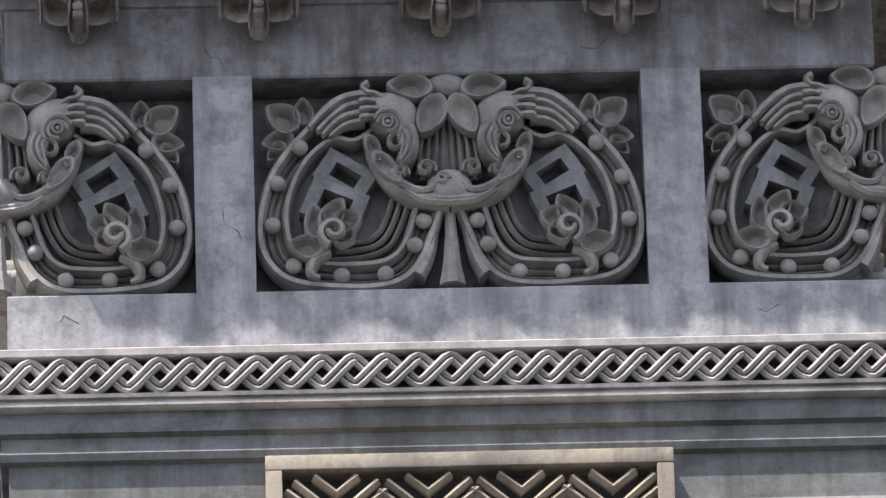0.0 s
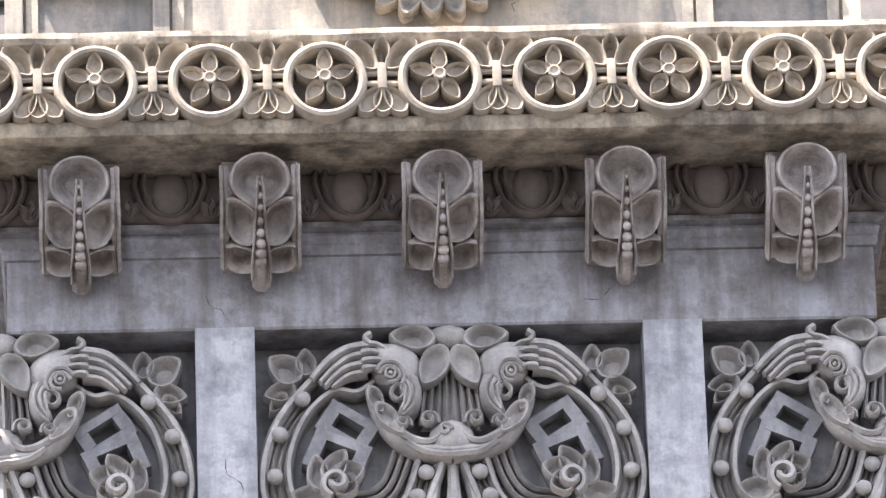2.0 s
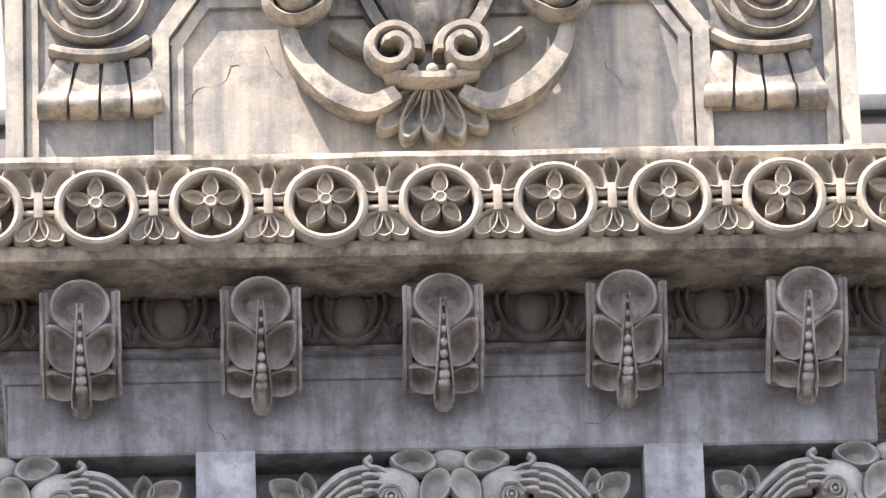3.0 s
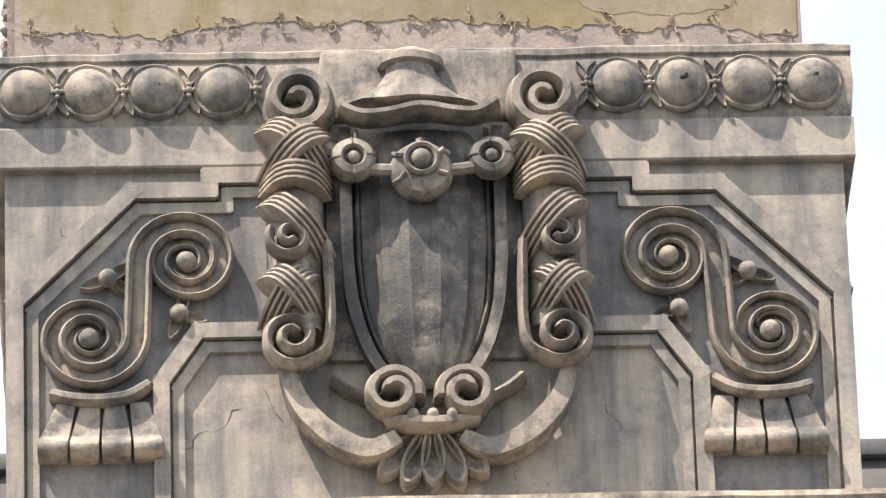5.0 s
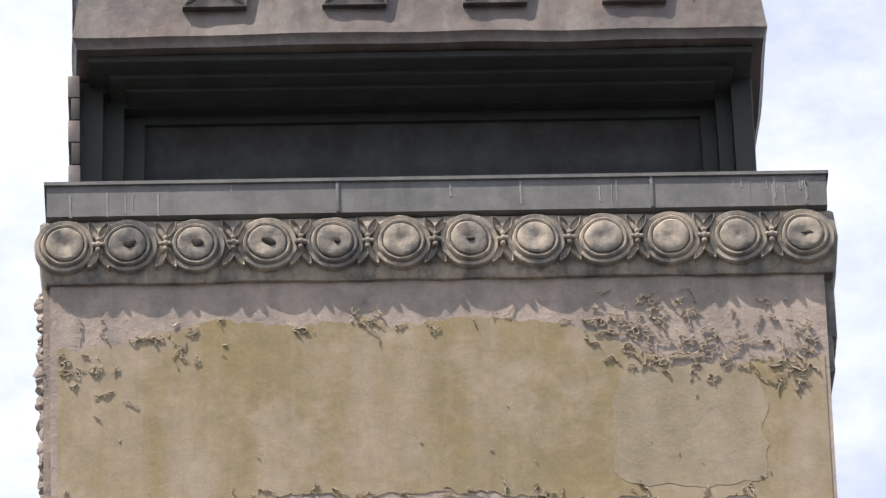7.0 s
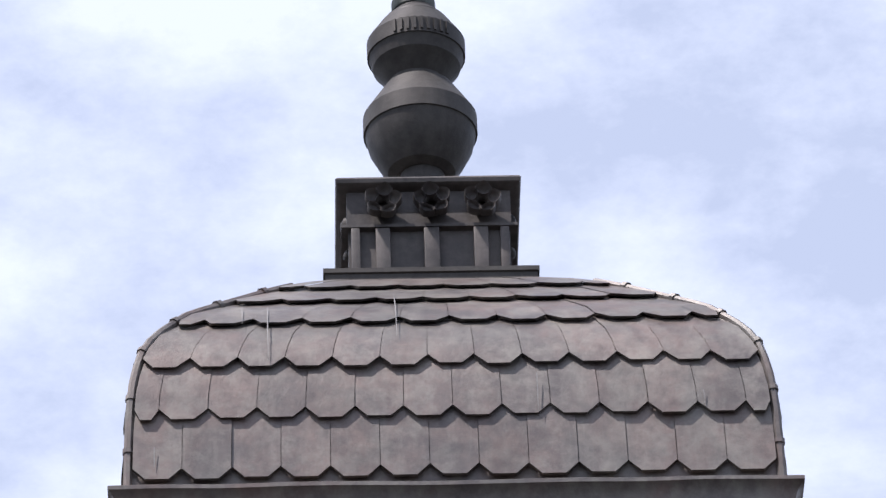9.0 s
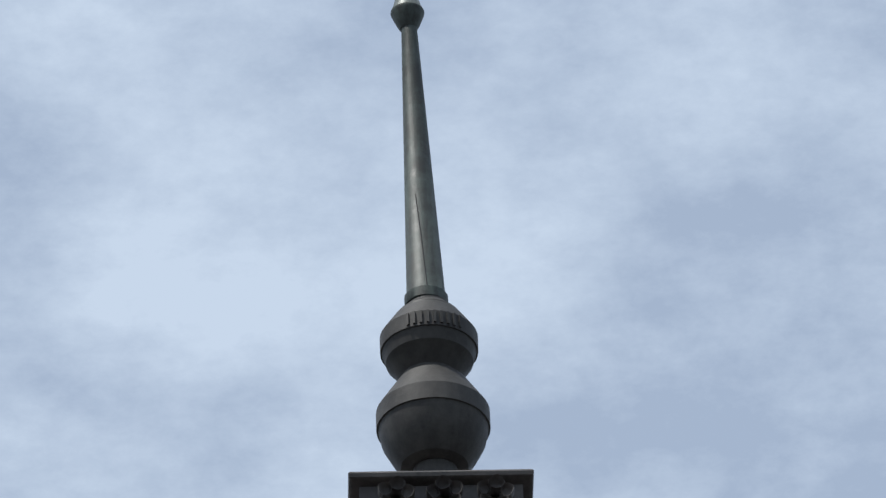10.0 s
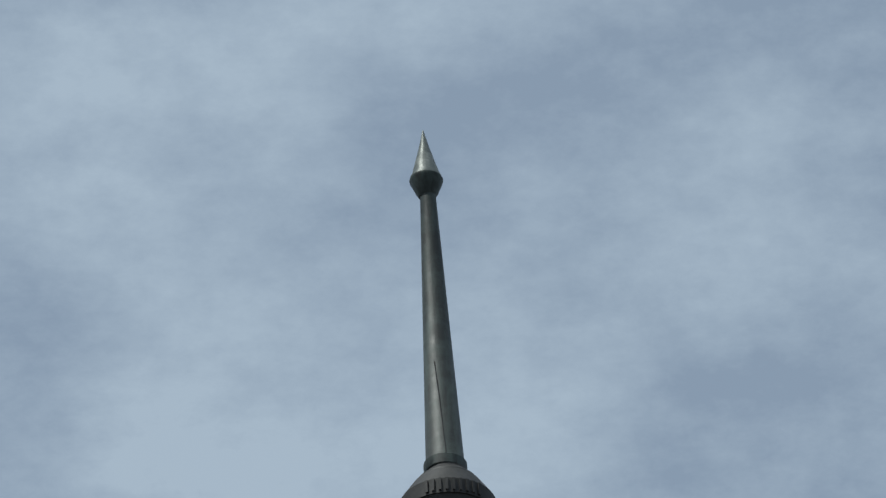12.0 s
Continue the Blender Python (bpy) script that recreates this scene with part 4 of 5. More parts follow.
# ---- panel storey: raised frames ----
for s in (-1, 1):
    side_frame = thing("panel_frame", (s * 1.3, 0, 15.75), "raised warm grey cement frame with stepped corners", "moulding", "panel frames")
    for name, pts, wide, deep in (
        ("outer_fillet", ((1.80, 15.76), (1.80, 16.92), (1.285, 17.455), (0.945, 17.455), (0.945, 17.525), (0.70, 17.525)), 0.036, 0.05),
        ("inner_fillet", ((1.722, 15.76), (1.722, 16.885), (1.255, 17.378), (0.868, 17.378), (0.868, 17.452), (0.70, 17.452)), 0.024, 0.024),
        ("outer_fillet", ((1.168, 15.76), (1.168, 16.53), (1.005, 16.77), (0.70, 16.77)), 0.034, 0.05),
        ("inner_fillet", ((1.095, 15.76), (1.095, 16.505), (0.968, 16.70), (0.70, 16.70)), 0.024, 0.024),
    ):
        for a, b in zip(pts, pts[1:]):
            bm = fresh()
            va, vb = Vector((s * a[0], 0, a[1])), Vector((s * b[0], 0, b[1]))
            way = (vb - va).normalized() * wide * 0.86
            sweep(bm, [va - way, vb + way], wide * (1.0 + 0.01 * (len(pts))), deep + random.uniform(0.0005, 0.004), 4, square=True)
            part(name, bm, warm_stone, side_frame)


    bm = fresh()
    slab_of(bm, [(s * x, z) for x, z in ((1.722, 15.76), (1.722, 16.885), (1.255, 17.378), (0.868, 17.378), (0.868, 17.452), (0.70, 17.452), (0.70, 16.77), (1.005, 16.77), (1.168, 16.53), (1.168, 15.76))], -0.005, 0.01)
    part("field", bm, dirty_field, side_frame, "blue-grey weathered field")


# ---- S-scrolls ----
def s_scroll(s, dz):
    sc = thing("s_scroll", (s * 1.3, 0, 16.2), "carved cement S-scroll on a fringed cushion foot", "relief", "S-scrolls")
    ax, az, bx, bz = 1.05, 17.105 + dz, 1.478, 16.735 + dz
    up = spiral(-ax, az, -0.03, 0.205, 0.055, 180, -1.9, 56)
    down = spiral(-bx, bz, -0.03, 0.208, 0.055, 0, -1.9, 56)
    mid = smooth_path([up[0], (-1.262, -0.03, (az + bz) / 2), down[0]], 8)
    path = [(-s * x, y, z) for x, y, z in list(reversed(up)) + [tuple(p) for p in mid[1:-1]] + down]
    n = len(path)

    def taper(t):
        return 0.42 + 0.58 * min(1.0, 2.4 * min(t, 1 - t))

    bm = fresh()
    sweep(bm, [(x, y + 0.022, z) for x, y, z in path], 0.055, 0.028, 6, taper=taper)
    part("scroll_band", bm, carved_warm, sc)
    for shift in (-0.044, 0.044):
        bm = fresh()
        sweep(bm, [(x, y - 0.016, z) for x, y, z in path], 0.0165, 0.045, 6, shift=shift, taper=taper)
        part("scroll_rail", bm, carved_warm, sc)
    for x, z, r in ((ax, az, 0.046), (bx, bz, 0.048), (1.392, 17.03 + dz, 0.042), (1.085, 16.852 + dz, 0.042)):
        bm = fresh()
        ball(bm, (s * x, -0.05, z), r)
        part("scroll_eye", bm, carved_warm, sc)
    for x, z, turns in ((1.392, 17.03 + dz, (35, -35, 200)), (1.085, 16.852 + dz, (-15, 75, -110))):
        for turn in turns:
            bm = fresh()
            cup(bm, s * x, z, 0.0, 0.13, 0.05, turn if s < 0 else 180 - turn, 0.05, hollow=0.6)
            part("spur_leaf", bm, carved_warm, sc)
    bm = fresh()
    sweep(bm, smooth_path([(s * 1.64, -0.03, 16.475 + dz), (s * 1.55, -0.045, 16.445 + dz), (s * 1.43, -0.05, 16.435 + dz), (s * 1.31, -0.045, 16.455 + dz), (s * 1.225, -0.03, 16.51 + dz)], 5), 0.03, 0.05, 8)
    part("cushion", bm, carved_warm, sc)
    for k in range(4):
        x = 1.64 - k * 0.138
        top = 1.58 - k * 0.105
        bm = fresh()
        rings = []
        for t, d in ((0.0, 0.05), (0.35, 0.05), (0.6, 0.06), (0.72, 0.095), (0.82, 0.12), (0.93, 0.115), (1.0, 0.085), (1.0, 0.0), (0.0, 0.0)):
            z = 16.43 + dz - t * (0.275)
            cxx = top + (x - top) * min(t * 1.3, 1)
            w = 0.042 + 0.02 * min(t * 1.5, 1)
            rings.append([bm.verts.new((s * (cxx - w), -d, z)), bm.verts.new((s * (cxx + w), -d, z))])
        for a, b in zip(rings, rings[1:] + rings[:1]):
            bm.faces.new((a[0], a[1], b[1], b[0]))
        bm.faces.new([r[0] for r in rings])
        bm.faces.new([r[1] for r in rings])
        bmesh.ops.bevel(bm, geom=list(bm.edges), offset=0.006, segments=1, affect="EDGES")
        part("fringe_tab", bm, carved_warm, sc)


s_scroll(-1, 0.0)
s_scroll(1, -0.012)

# ---- central cartouche ----
car = thing("cartouche", (0, 0, 15.95), "blackened cement vase cartouche with braided volutes and flowers", "relief")
# fluted vase
bm = fresh()
n = 14
rings = []
for z, w, d in ((17.74, 0.27, 0.10), (17.6, 0.30, 0.14), (17.3, 0.305, 0.165), (17.0, 0.295, 0.17), (16.8, 0.265, 0.155), (16.66, 0.215, 0.125), (16.56, 0.15, 0.09), (16.5, 0.08, 0.05)):
    ring = []
    for k in range(n + 1):
        a = math.pi * k / n
        flute = 0.93 if k % 2 else 1.0
        ring.append(bm.verts.new((-0.015 - w * math.cos(a) * flute, -d * math.sin(a) * flute, z - 0.03)))
    rings.append(ring)
for a, b in zip(rings, rings[1:]):
    for k in range(n):
        bm.faces.new((a[k], a[k + 1], b[k + 1], b[k]))
bmesh.ops.subdivide_edges(bm, edges=list(bm.edges), cuts=2, use_grid_fill=True)
crumble(bm, 0.004, 9)
part("vase", bm, urn_stone, car, sharp=24)
bm = fresh()
box(bm, -0.44, 0.42, -0.035, 0.01, 16.62, 17.76, 0.01)
part("back_slab", bm, urn_stone, car)


def flip(points, s):
    """Mirrors places given for the left about the cartouche's middle."""
    return [(x if s < 0 else -0.03 - x, y, z) for x, y, z in points]


for s in (-1, 1):
    def put(name, points, wide, deep, material=carved_warm, soft=5, **more):
        bm = fresh()
        sweep(bm, smooth_path(flip(points, s), soft), wide, deep, **more)
        return part(name, bm, material, car)

    # ribs beside the vase
    put("side_rib", [(-0.35, -0.06, 17.72), (-0.352, -0.07, 17.3), (-0.345, -0.075, 16.98), (-0.315, -0.075, 16.78), (-0.25, -0.06, 16.60), (-0.16, -0.03, 16.48)], 0.026, 0.05, urn_stone, seg=4, square=True)
    put("side_rib", [(-0.30, -0.06, 17.72), (-0.302, -0.07, 17.3), (-0.295, -0.08, 16.95), (-0.255, -0.07, 16.75), (-0.18, -0.04, 16.58)], 0.012, 0.03, urn_stone, seg=6)
    # top scroll
    x, z = -0.561, 17.823
    pts = spiral(x, z, -0.12, 0.142, 0.022, -95, 1.7, 60, 0.03, 1.25)
    put("top_scroll", pts, 0.041, 0.11, soft=1, seg=8, square=True, taper=lambda t: 1.05 - 0.45 * t)
    bm = fresh()
    disc(bm, flip([(x, 0, z)], s)[0][0], z, 0.0, [(0.15, 0.0), (0.145, 0.10), (0.05, 0.12)], 24)
    part("scroll_core", bm, carved_warm, car)
    # plaited straps: four ridges each
    straps = (
        (((-0.706, 17.714), (-0.573, 17.570), (-0.431, 17.500)), 0.0),
        (((-0.428, 17.662), (-0.573, 17.554), (-0.703, 17.458)), 0.03),
        (((-0.704, 17.430), (-0.576, 17.426), (-0.433, 17.417)), 0.02),
        (((-0.706, 17.333), (-0.603, 17.289), (-0.507, 17.215), (-0.440, 17.091)), 0.03),
        (((-0.712, 16.977), (-0.611, 16.911), (-0.503, 16.796)), 0.02),
        (((-0.506, 16.992), (-0.611, 16.888), (-0.711, 16.764)), 0.0),
    )
    for places, lift in straps:
        places = [(-0.572 + (px + 0.572) * 0.86, pz) for px, pz in places]
        (xa, za), (xb, zb) = places[0], places[-1]
        pts = [(xa + (xb - xa) * t, -0.24 - lift + 0.85 * abs(t - 0.5) ** 2.2, za + (zb - za) * t) for t in (0, 0.07, 0.16, 0.28, 0.4, 0.5, 0.6, 0.72, 0.84, 0.93, 1)]
        bm = fresh()
        for k in range(4):
            sweep(bm, flip(pts, s), 0.0145, 0.05, 8, shift=0.0265 * (k - 1.5))
        part("plaited_strap", bm, medal_stone, car)
    xa = flip([(-0.572, 0, 0)], s)[0][0]
    bm = fresh()
    sweep(bm, [(xa, -0.02, 16.72), (xa, -0.02, 17.2), (xa, -0.02, 17.75)], 0.125, 0.185, 14)
    part("strap_core", bm, carved_warm, car)
    # middle volute, long stem and lower volute
    x, z = -0.599, 17.111
    put("middle_volute", spiral(x, z, -0.225, 0.098, 0.018, 150, 1.5, 40, 0.02), 0.024, 0.06, soft=1, seg=6)
    x, z = -0.599, 16.657
    stem = [(-0.440, 17.118), (-0.434, 16.953), (-0.431, 16.762), (-0.451, 16.613)]
    curl = spiral(x, z, -0.16, 0.126, 0.018, -40, -1.8, 48, 0.03, 1.15)
    put("stem_volute", [(px, -0.15, pz) for px, pz in stem] + curl[1:], 0.026, 0.07, soft=2, seg=6)
    # swag ribbon to the foot
    rib = [(-0.630, 16.545), (-0.578, 16.374), (-0.455, 16.223), (-0.287, 16.140), (-0.152, 16.202)]
    put("swag_ribbon", [(px, -0.10, pz) for px, pz in rib], 0.04, 0.06, seg=4, square=True, taper=lambda t: 0.8 + 0.35 * math.sin(math.pi * t))
    rib = [(-0.429, 16.512), (-0.364, 16.456), (-0.256, 16.401)]
    put("inner_ribbon", [(px, -0.06, pz) for px, pz in rib], 0.025, 0.06, seg=6)
    # foot volutes
    x, z = -0.170, 16.390
    put("foot_volute", spiral(x, z, -0.13, 0.108, 0.022, -10, 1.5, 56, 0.03, 1.7), 0.031, 0.085, carved_warm, soft=1, seg=8, square=True)
    # flower at the end of the garland
    x, z = -0.316, 17.516
    x = flip([(x, 0, z)], s)[0][0]
    bm = fresh()
    disc(bm, x, z, -0.13, [(0.06, -0.02), (0.098, 0.03), (0.102, 0.07), (0.085, 0.105), (0.055, 0.115), (0.046, 0.10), (0.042, 0.07), (0.02, 0.07)], 24)
    flower = part("garland_flower", bm, carved_warm, car)
    bm = fresh()
    ball(bm, (x, -0.215, z), 0.03)
    part("flower_eye", bm, carved_warm, flower)
    for k in range(4):
        a = radians(90 * k + 4)
        bm = fresh()
        sweep(bm, [(x + r * math.cos(a), -0.13 - y, z + r * math.sin(a)) for r, y in ((0.058, 0.112), (0.085, 0.104), (0.1, 0.075), (0.1, 0.03))], 0.006, 0.006, 6)
        part("petal_cleft", bm, urn_stone, flower)
    put("garland_tie", [(x if s < 0 else -0.03 - x, -0.18, z - 0.03), ((x if s < 0 else -0.03 - x) + 0.15, -0.2, z - 0.06), ((x if s < 0 else -0.03 - x) + 0.21, -0.2, z - 0.06)], 0.028, 0.03, seg=8)
    put("garland_tie", [((x if s < 0 else -0.03 - x) - 0.05, -0.16, z + 0.03), ((x if s < 0 else -0.03 - x) - 0.13, -0.15, z + 0.10)], 0.032, 0.03, seg=8)

x, z = -0.022, 17.469
bm = fresh()
disc(bm, x, z - 0.02, -0.13, [(0.09, -0.02), (0.135, 0.03), (0.14, 0.08), (0.12, 0.115), (0.10, 0.12), (0.05, 0.12)], 24)
rose = part("rose", bm, carved_warm, car)
bm = fresh()
disc(bm, x, z + 0.012, -0.24, [(0.082, 0.0), (0.082, 0.03), (0.07, 0.04), (0.058, 0.03), (0.054, 0.006), (0.02, 0.006)], 22)
part("rose_ring", bm, carved_warm, rose)
bm = fresh()
ball(bm, (x, -0.255, z + 0.012), 0.046)
part("rose_eye", bm, carved_warm, rose)
for k in range(6):
    a = radians(60 * k + 30)
    bm = fresh()
    sweep(bm, [(x + r * math.cos(a + b), -y, z - 0.01 + r * math.sin(a + b)) for r, y, b in ((0.085, 0.262, 0), (0.115, 0.252, 0.12), (0.14, 0.21, 0.0))], 0.012, 0.014, 6)
    part("rose_fold", bm, carved_warm, rose)

# foot: beaded bar and shell
x, z = -0.005, 16.272
bm = fresh()
sweep(bm, smooth_path([(x - 0.185, -0.10, z + 0.012), (x - 0.1, -0.13, z - 0.012), (x, -0.14, z - 0.018), (x + 0.1, -0.13, z - 0.012), (x + 0.185, -0.10, z + 0.012)], 4), 0.036, 0.07, 8)
bar = part("beaded_bar", bm, carved_warm, car)
for k in (-1, 0, 1):
    bm = fresh()
    ball(bm, (x + 0.085 * k, -0.185, z + 0.012), 0.026)
    part("bar_bead", bm, carved_warm, bar)
for k in range(-2, 3):
    a = radians(-90 + 21 * k)
    bm = fresh()
    ca, sa = math.cos(a), math.sin(a)
    length = 0.27 if k else 0.255
    cup(bm, x + 0.028 * k + ca * length, z - 0.035 + sa * length, -0.03, length * 1.15, 0.10, math.degrees(a) + 180, 0.10 - 0.012 * abs(k), hollow=0.5)
    part("shell_lobe", bm, carved_warm, car)

# lid over the vase
bm = fresh()
box(bm, -0.46, 0.42, -0.10, 0.02, 17.775, 18.11, 0.02)
bmesh.ops.subdivide_edges(bm, edges=list(bm.edges), cuts=4, use_grid_fill=True)
crumble(bm, 0.012, 7)
part("lid_block", bm, carved_warm, car)
bm = fresh()
pts = [(-0.367, 17.753), (-0.274, 17.713), (-0.151, 17.722), (-0.015, 17.748), (0.133, 17.722), (0.232, 17.720), (0.320, 17.769)]
sweep(bm, smooth_path([(px, -0.2, pz) for px, pz in pts], 5), 0.028, 0.085, 8)
part("lid_brow", bm, carved_warm, car)
x, z = -0.044, 17.813
bm = fresh()
rings = []
for zz, w, d in ((0.0, 0.30, 0.12), (0.04, 0.21, 0.115), (0.09, 0.155, 0.11), (0.15, 0.115, 0.10), (0.18, 0.11, 0.10), (0.19, 0.145, 0.125), (0.225, 0.15, 0.125), (0.25, 0.12, 0.10), (0.258, 0.05, 0.05)):
    rings.append([bm.verts.new((x - 0.01 + w * math.cos(2 * math.pi * k / 24), -0.11 - d * math.sin(2 * math.pi * k / 24), z + zz)) for k in range(24)])
for a, b in zip(rings, rings[1:]):
    for k in range(24):
        bm.faces.new((a[k], a[(k + 1) % 24], b[(k + 1) % 24], b[k]))
bm.faces.new(rings[0]), bm.faces.new(rings[-1])
crumble(bm, 0.006, 9)
part("lid_knob", bm, carved_warm, car)


rng = random.Random(7)


# ---- bosses of the two pearl belts ----
def boss(parent, x, z, y, r, domed, worn):
    bm = fresh()
    if domed:
        steps = [(r, -0.03), (r, 0.012), (0.93 * r, 0.024), (0.82 * r, 0.018), (0.79 * r, 0.03), (0.72 * r, 0.045), (0.55 * r, 0.066), (0.28 * r, 0.08), (0.08 * r, 0.083)]
    else:
        steps = [(r, -0.03), (r, 0.010), (0.96 * r, 0.018), (0.83 * r, 0.016), (0.80 * r, 0.010), (0.77 * r, 0.026), (0.73 * r, 0.031), (0.66 * r, 0.028), (0.635 * r, 0.018), (0.60 * r, 0.034), (0.54 * r, 0.039), (0.34 * r, 0.037), (0.14 * r, 0.033), (0.05 * r, 0.028)]
    disc(bm, x, z, y, steps, 26)
    crumble(bm, 0.007, 6)
    crumble(bm, 0.0025, 30)
    b = part("boss", bm, carved_warm, parent)
    if worn:
        # Flattened dark ball stands in for the shade of a worn hollow
        bm = fresh()
        ball(bm, (x + 0.01, y - (0.075 if domed else 0.034), z), 0.011 + 0.009 * worn, rng.uniform(0.8, 1.6), 0.4, rng.uniform(0.45, 0.85), 10, 6, rng.uniform(-25, 25))
        crumble(bm, 0.008, 40)
        part("crumbled_hole", bm, hollow_black, b, "dark lump imitating the shade of a crumbled hole")


def knot(parent, x, z, y):
    bm = fresh()
    for dx, dz, r in ((0, 0, 0.017), (0, 0.026, 0.013), (0, -0.026, 0.013), (-0.018, 0.0, 0.012), (0.018, 0.0, 0.012)):
        ball(bm, (x + dx, y - 0.03, z + dz), r, 1, 1, 1, 8, 6)
    crumble(bm, 0.003, 30)
    part("knot", bm, carved_warm, parent)
    for turn in (62, 118, -62, -118):
        bm = fresh()
        cup(bm, x, z + (0.03 if turn > 0 else -0.03), y + 0.01, 0.10, 0.031, turn, 0.04, hollow=0.2)
        crumble(bm, 0.004, 20)
        part("knot_leaf", bm, carved_warm, parent)


low_x = (-1.745, -1.462, -1.172, -0.880, 0.862, 1.140, 1.434, 1.718)
for k, x in enumerate(low_x):
    boss(low_belt, x, 17.935, -0.055, 0.138, True, (0, 2, 1, 0, 0, 2, 0, 1)[k])
for x in (-1.605, -1.318, -1.027, -0.735, 0.722, 1.0, 1.288, 1.577):
    knot(low_belt, x, 17.93, -0.055)
for k in range(12):
    boss(top_belt, -1.727 + 0.3042 * k - (0.02 if k in (1, 2) else 0), 19.621, 0.052, 0.137, False, (0, 2, 2, 2, 1, 0, 1, 0, 0, 0, 0, 1)[k])
for k in range(11):
    knot(top_belt, -1.575 + 0.3042 * k, 19.621, 0.055)

# ---- ochre coat with ragged edges ----
bm = fresh()
cols = 240
upper, lower = [], []
for k in range(cols + 1):
    t = k / cols
    x = SX0 + 0.03 + (SX1 - SX0 - 0.05) * t
    rough = noise.fractal(Vector((x * 2.3, 0.7, 0)), 0.8, 2.0, 5) * 0.05 + noise.noise(Vector((x * 17, 3.1, 0))) * 0.025 + noise.noise(Vector((x * 47, 4.1, 0))) * 0.012
    drop = 0.10 * math.exp(-((t - 0.02) / 0.10) ** 2) + 0.20 / (1 + math.exp(-(t - 0.73) / 0.02)) + 0.10 * math.exp(-((t - 0.84) / 0.05) ** 2)
    upper.append((x, 19.235 - drop + rough))
    rough2 = noise.fractal(Vector((x * 2.1, 5.7, 0)), 0.8, 2.0, 5) * 0.06 + noise.noise(Vector((x * 15, 8.1, 0))) * 0.022 + noise.noise(Vector((x * 43, 2.1, 0))) * 0.012
    lower.append((x, 18.31 + 0.035 * math.sin(t * 5.0) + rough2))
rows_n = 14
grid = []
for k in range(cols + 1):
    x, za = lower[k]
    zb = upper[k][1]
    grid.append([bm.verts.new((x, SY0 - 0.004, za + (zb - za) * j / rows_n)) for j in range(rows_n + 1)])
for k in range(cols):
    for j in range(rows_n):
        bm.faces.new((grid[k][j], grid[k + 1][j], grid[k + 1][j + 1], grid[k][j + 1]))
back = bmesh.ops.extrude_face_region(bm, geom=list(bm.faces))
for v in back["geom"]:
    if isinstance(v, bmesh.types.BMVert):
        v.co.y = SY0 + 0.01
coat = tagged(new("ochre_coat", mesh_of(bm, "ochre_coat", ochre)), "streaked ochre paint coat with ragged edges", "paint coat", kind="structure")

# curled flakes of paint
bm = fresh()


def flake(x, z, size):
    """A small curled chip that stands off the wall along one edge."""
    turn, curl = rng.uniform(0, 2 * math.pi), rng.uniform(0.25, 0.8)
    ca, sa = math.cos(turn), math.sin(turn)
    long, short = size * rng.uniform(0.6, 1.9), size * rng.uniform(0.22, 0.5)
    grid = []
    for i in range(4):
        u = long * (i / 3 - 0.5) + rng.uniform(-0.1, 0.1) * size
        bend = rng.uniform(-0.25, 0.25) * short
        line_v = []
        for j in range(3):
            v = short * (j / 2) * (0.55 + 0.45 * math.sin(math.pi * (i + 0.5) / 4)) + bend
            y = SY0 - 0.009 - curl * short * (j / 2) ** 1.6
            line_v.append((x + ca * u - sa * v, y, z + sa * u + ca * v))
        grid.append(line_v)
    front = [[bm.verts.new(p) for p in r] for r in grid]
    rear = [[bm.verts.new((p[0], p[1] + 0.004, p[2])) for p in r] for r in grid]
    for i in range(3):
        for j in range(2):
            bm.faces.new((front[i][j], front[i + 1][j], front[i + 1][j + 1], front[i][j + 1]))
            bm.faces.new((rear[i][j], rear[i][j + 1], rear[i + 1][j + 1], rear[i + 1][j]))
    for i in range(3):
        bm.faces.new((front[i][2], front[i + 1][2], rear[i + 1][2], rear[i][2]))


def lip(x, z):
    """A ragged raised edge of a paint blister, wandering over the wall."""
    way, pts = rng.uniform(0, 2 * math.pi), []
    for _ in range(rng.randint(6, 13)):
        pts.append((x, SY0 - rng.uniform(0.007, 0.014), z))
        way += rng.uniform(-1.5, 1.5)
        step = rng.uniform(0.007, 0.017)
        x, z = min(x + math.cos(way) * step, SX1 - 0.03), min(z + math.sin(way) * step, 19.38)
    size = rng.uniform(0.0016, 0.0034)
    sweep(bm, pts, size, size * 1.8, 4, taper=lambda t: 0.6 + 0.6 * math.sin(math.pi * t) + 0.3 * math.sin(23 * t))


for cx, cz, wx, wz, count in ((0.88, 19.25, 0.22, 0.09, 60), (1.13, 19.06, 0.16, 0.10, 55), (1.52, 19.03, 0.10, 0.12, 55), (0.76, 19.12, 0.10, 0.10, 25), (-1.60, 19.0, 0.10, 0.14, 26), (-1.25, 19.17, 0.13, 0.05, 22), (-0.36, 19.26, 0.08, 0.05, 18), (1.25, 19.2, 0.3, 0.12, 30)):
    for _ in range(int(count * 0.62)):
        x, z = min(max(rng.gauss(cx, wx * 0.75), SX0 + 0.06), SX1 - 0.06), min(rng.gauss(cz, wz * 0.75), 19.36)
        if rng.random() < 0.16:
            flake(x, z, rng.uniform(0.012, 0.03))
        else:
            lip(x, z)
for k in range(0, cols, 1):
    if rng.random() < 0.3:
        x, z = lower[k]
        (flake(x, z, rng.uniform(0.008, 0.016)) if rng.random() < 0.2 else lip(x, z))
    if rng.random() < 0.07:
        x, z = upper[k]
        lip(x, z)
for _ in range(22):
    flake(rng.uniform(SX0 + 0.1, SX1 - 0.1), rng.uniform(18.3, 19.2), rng.uniform(0.008, 0.018))
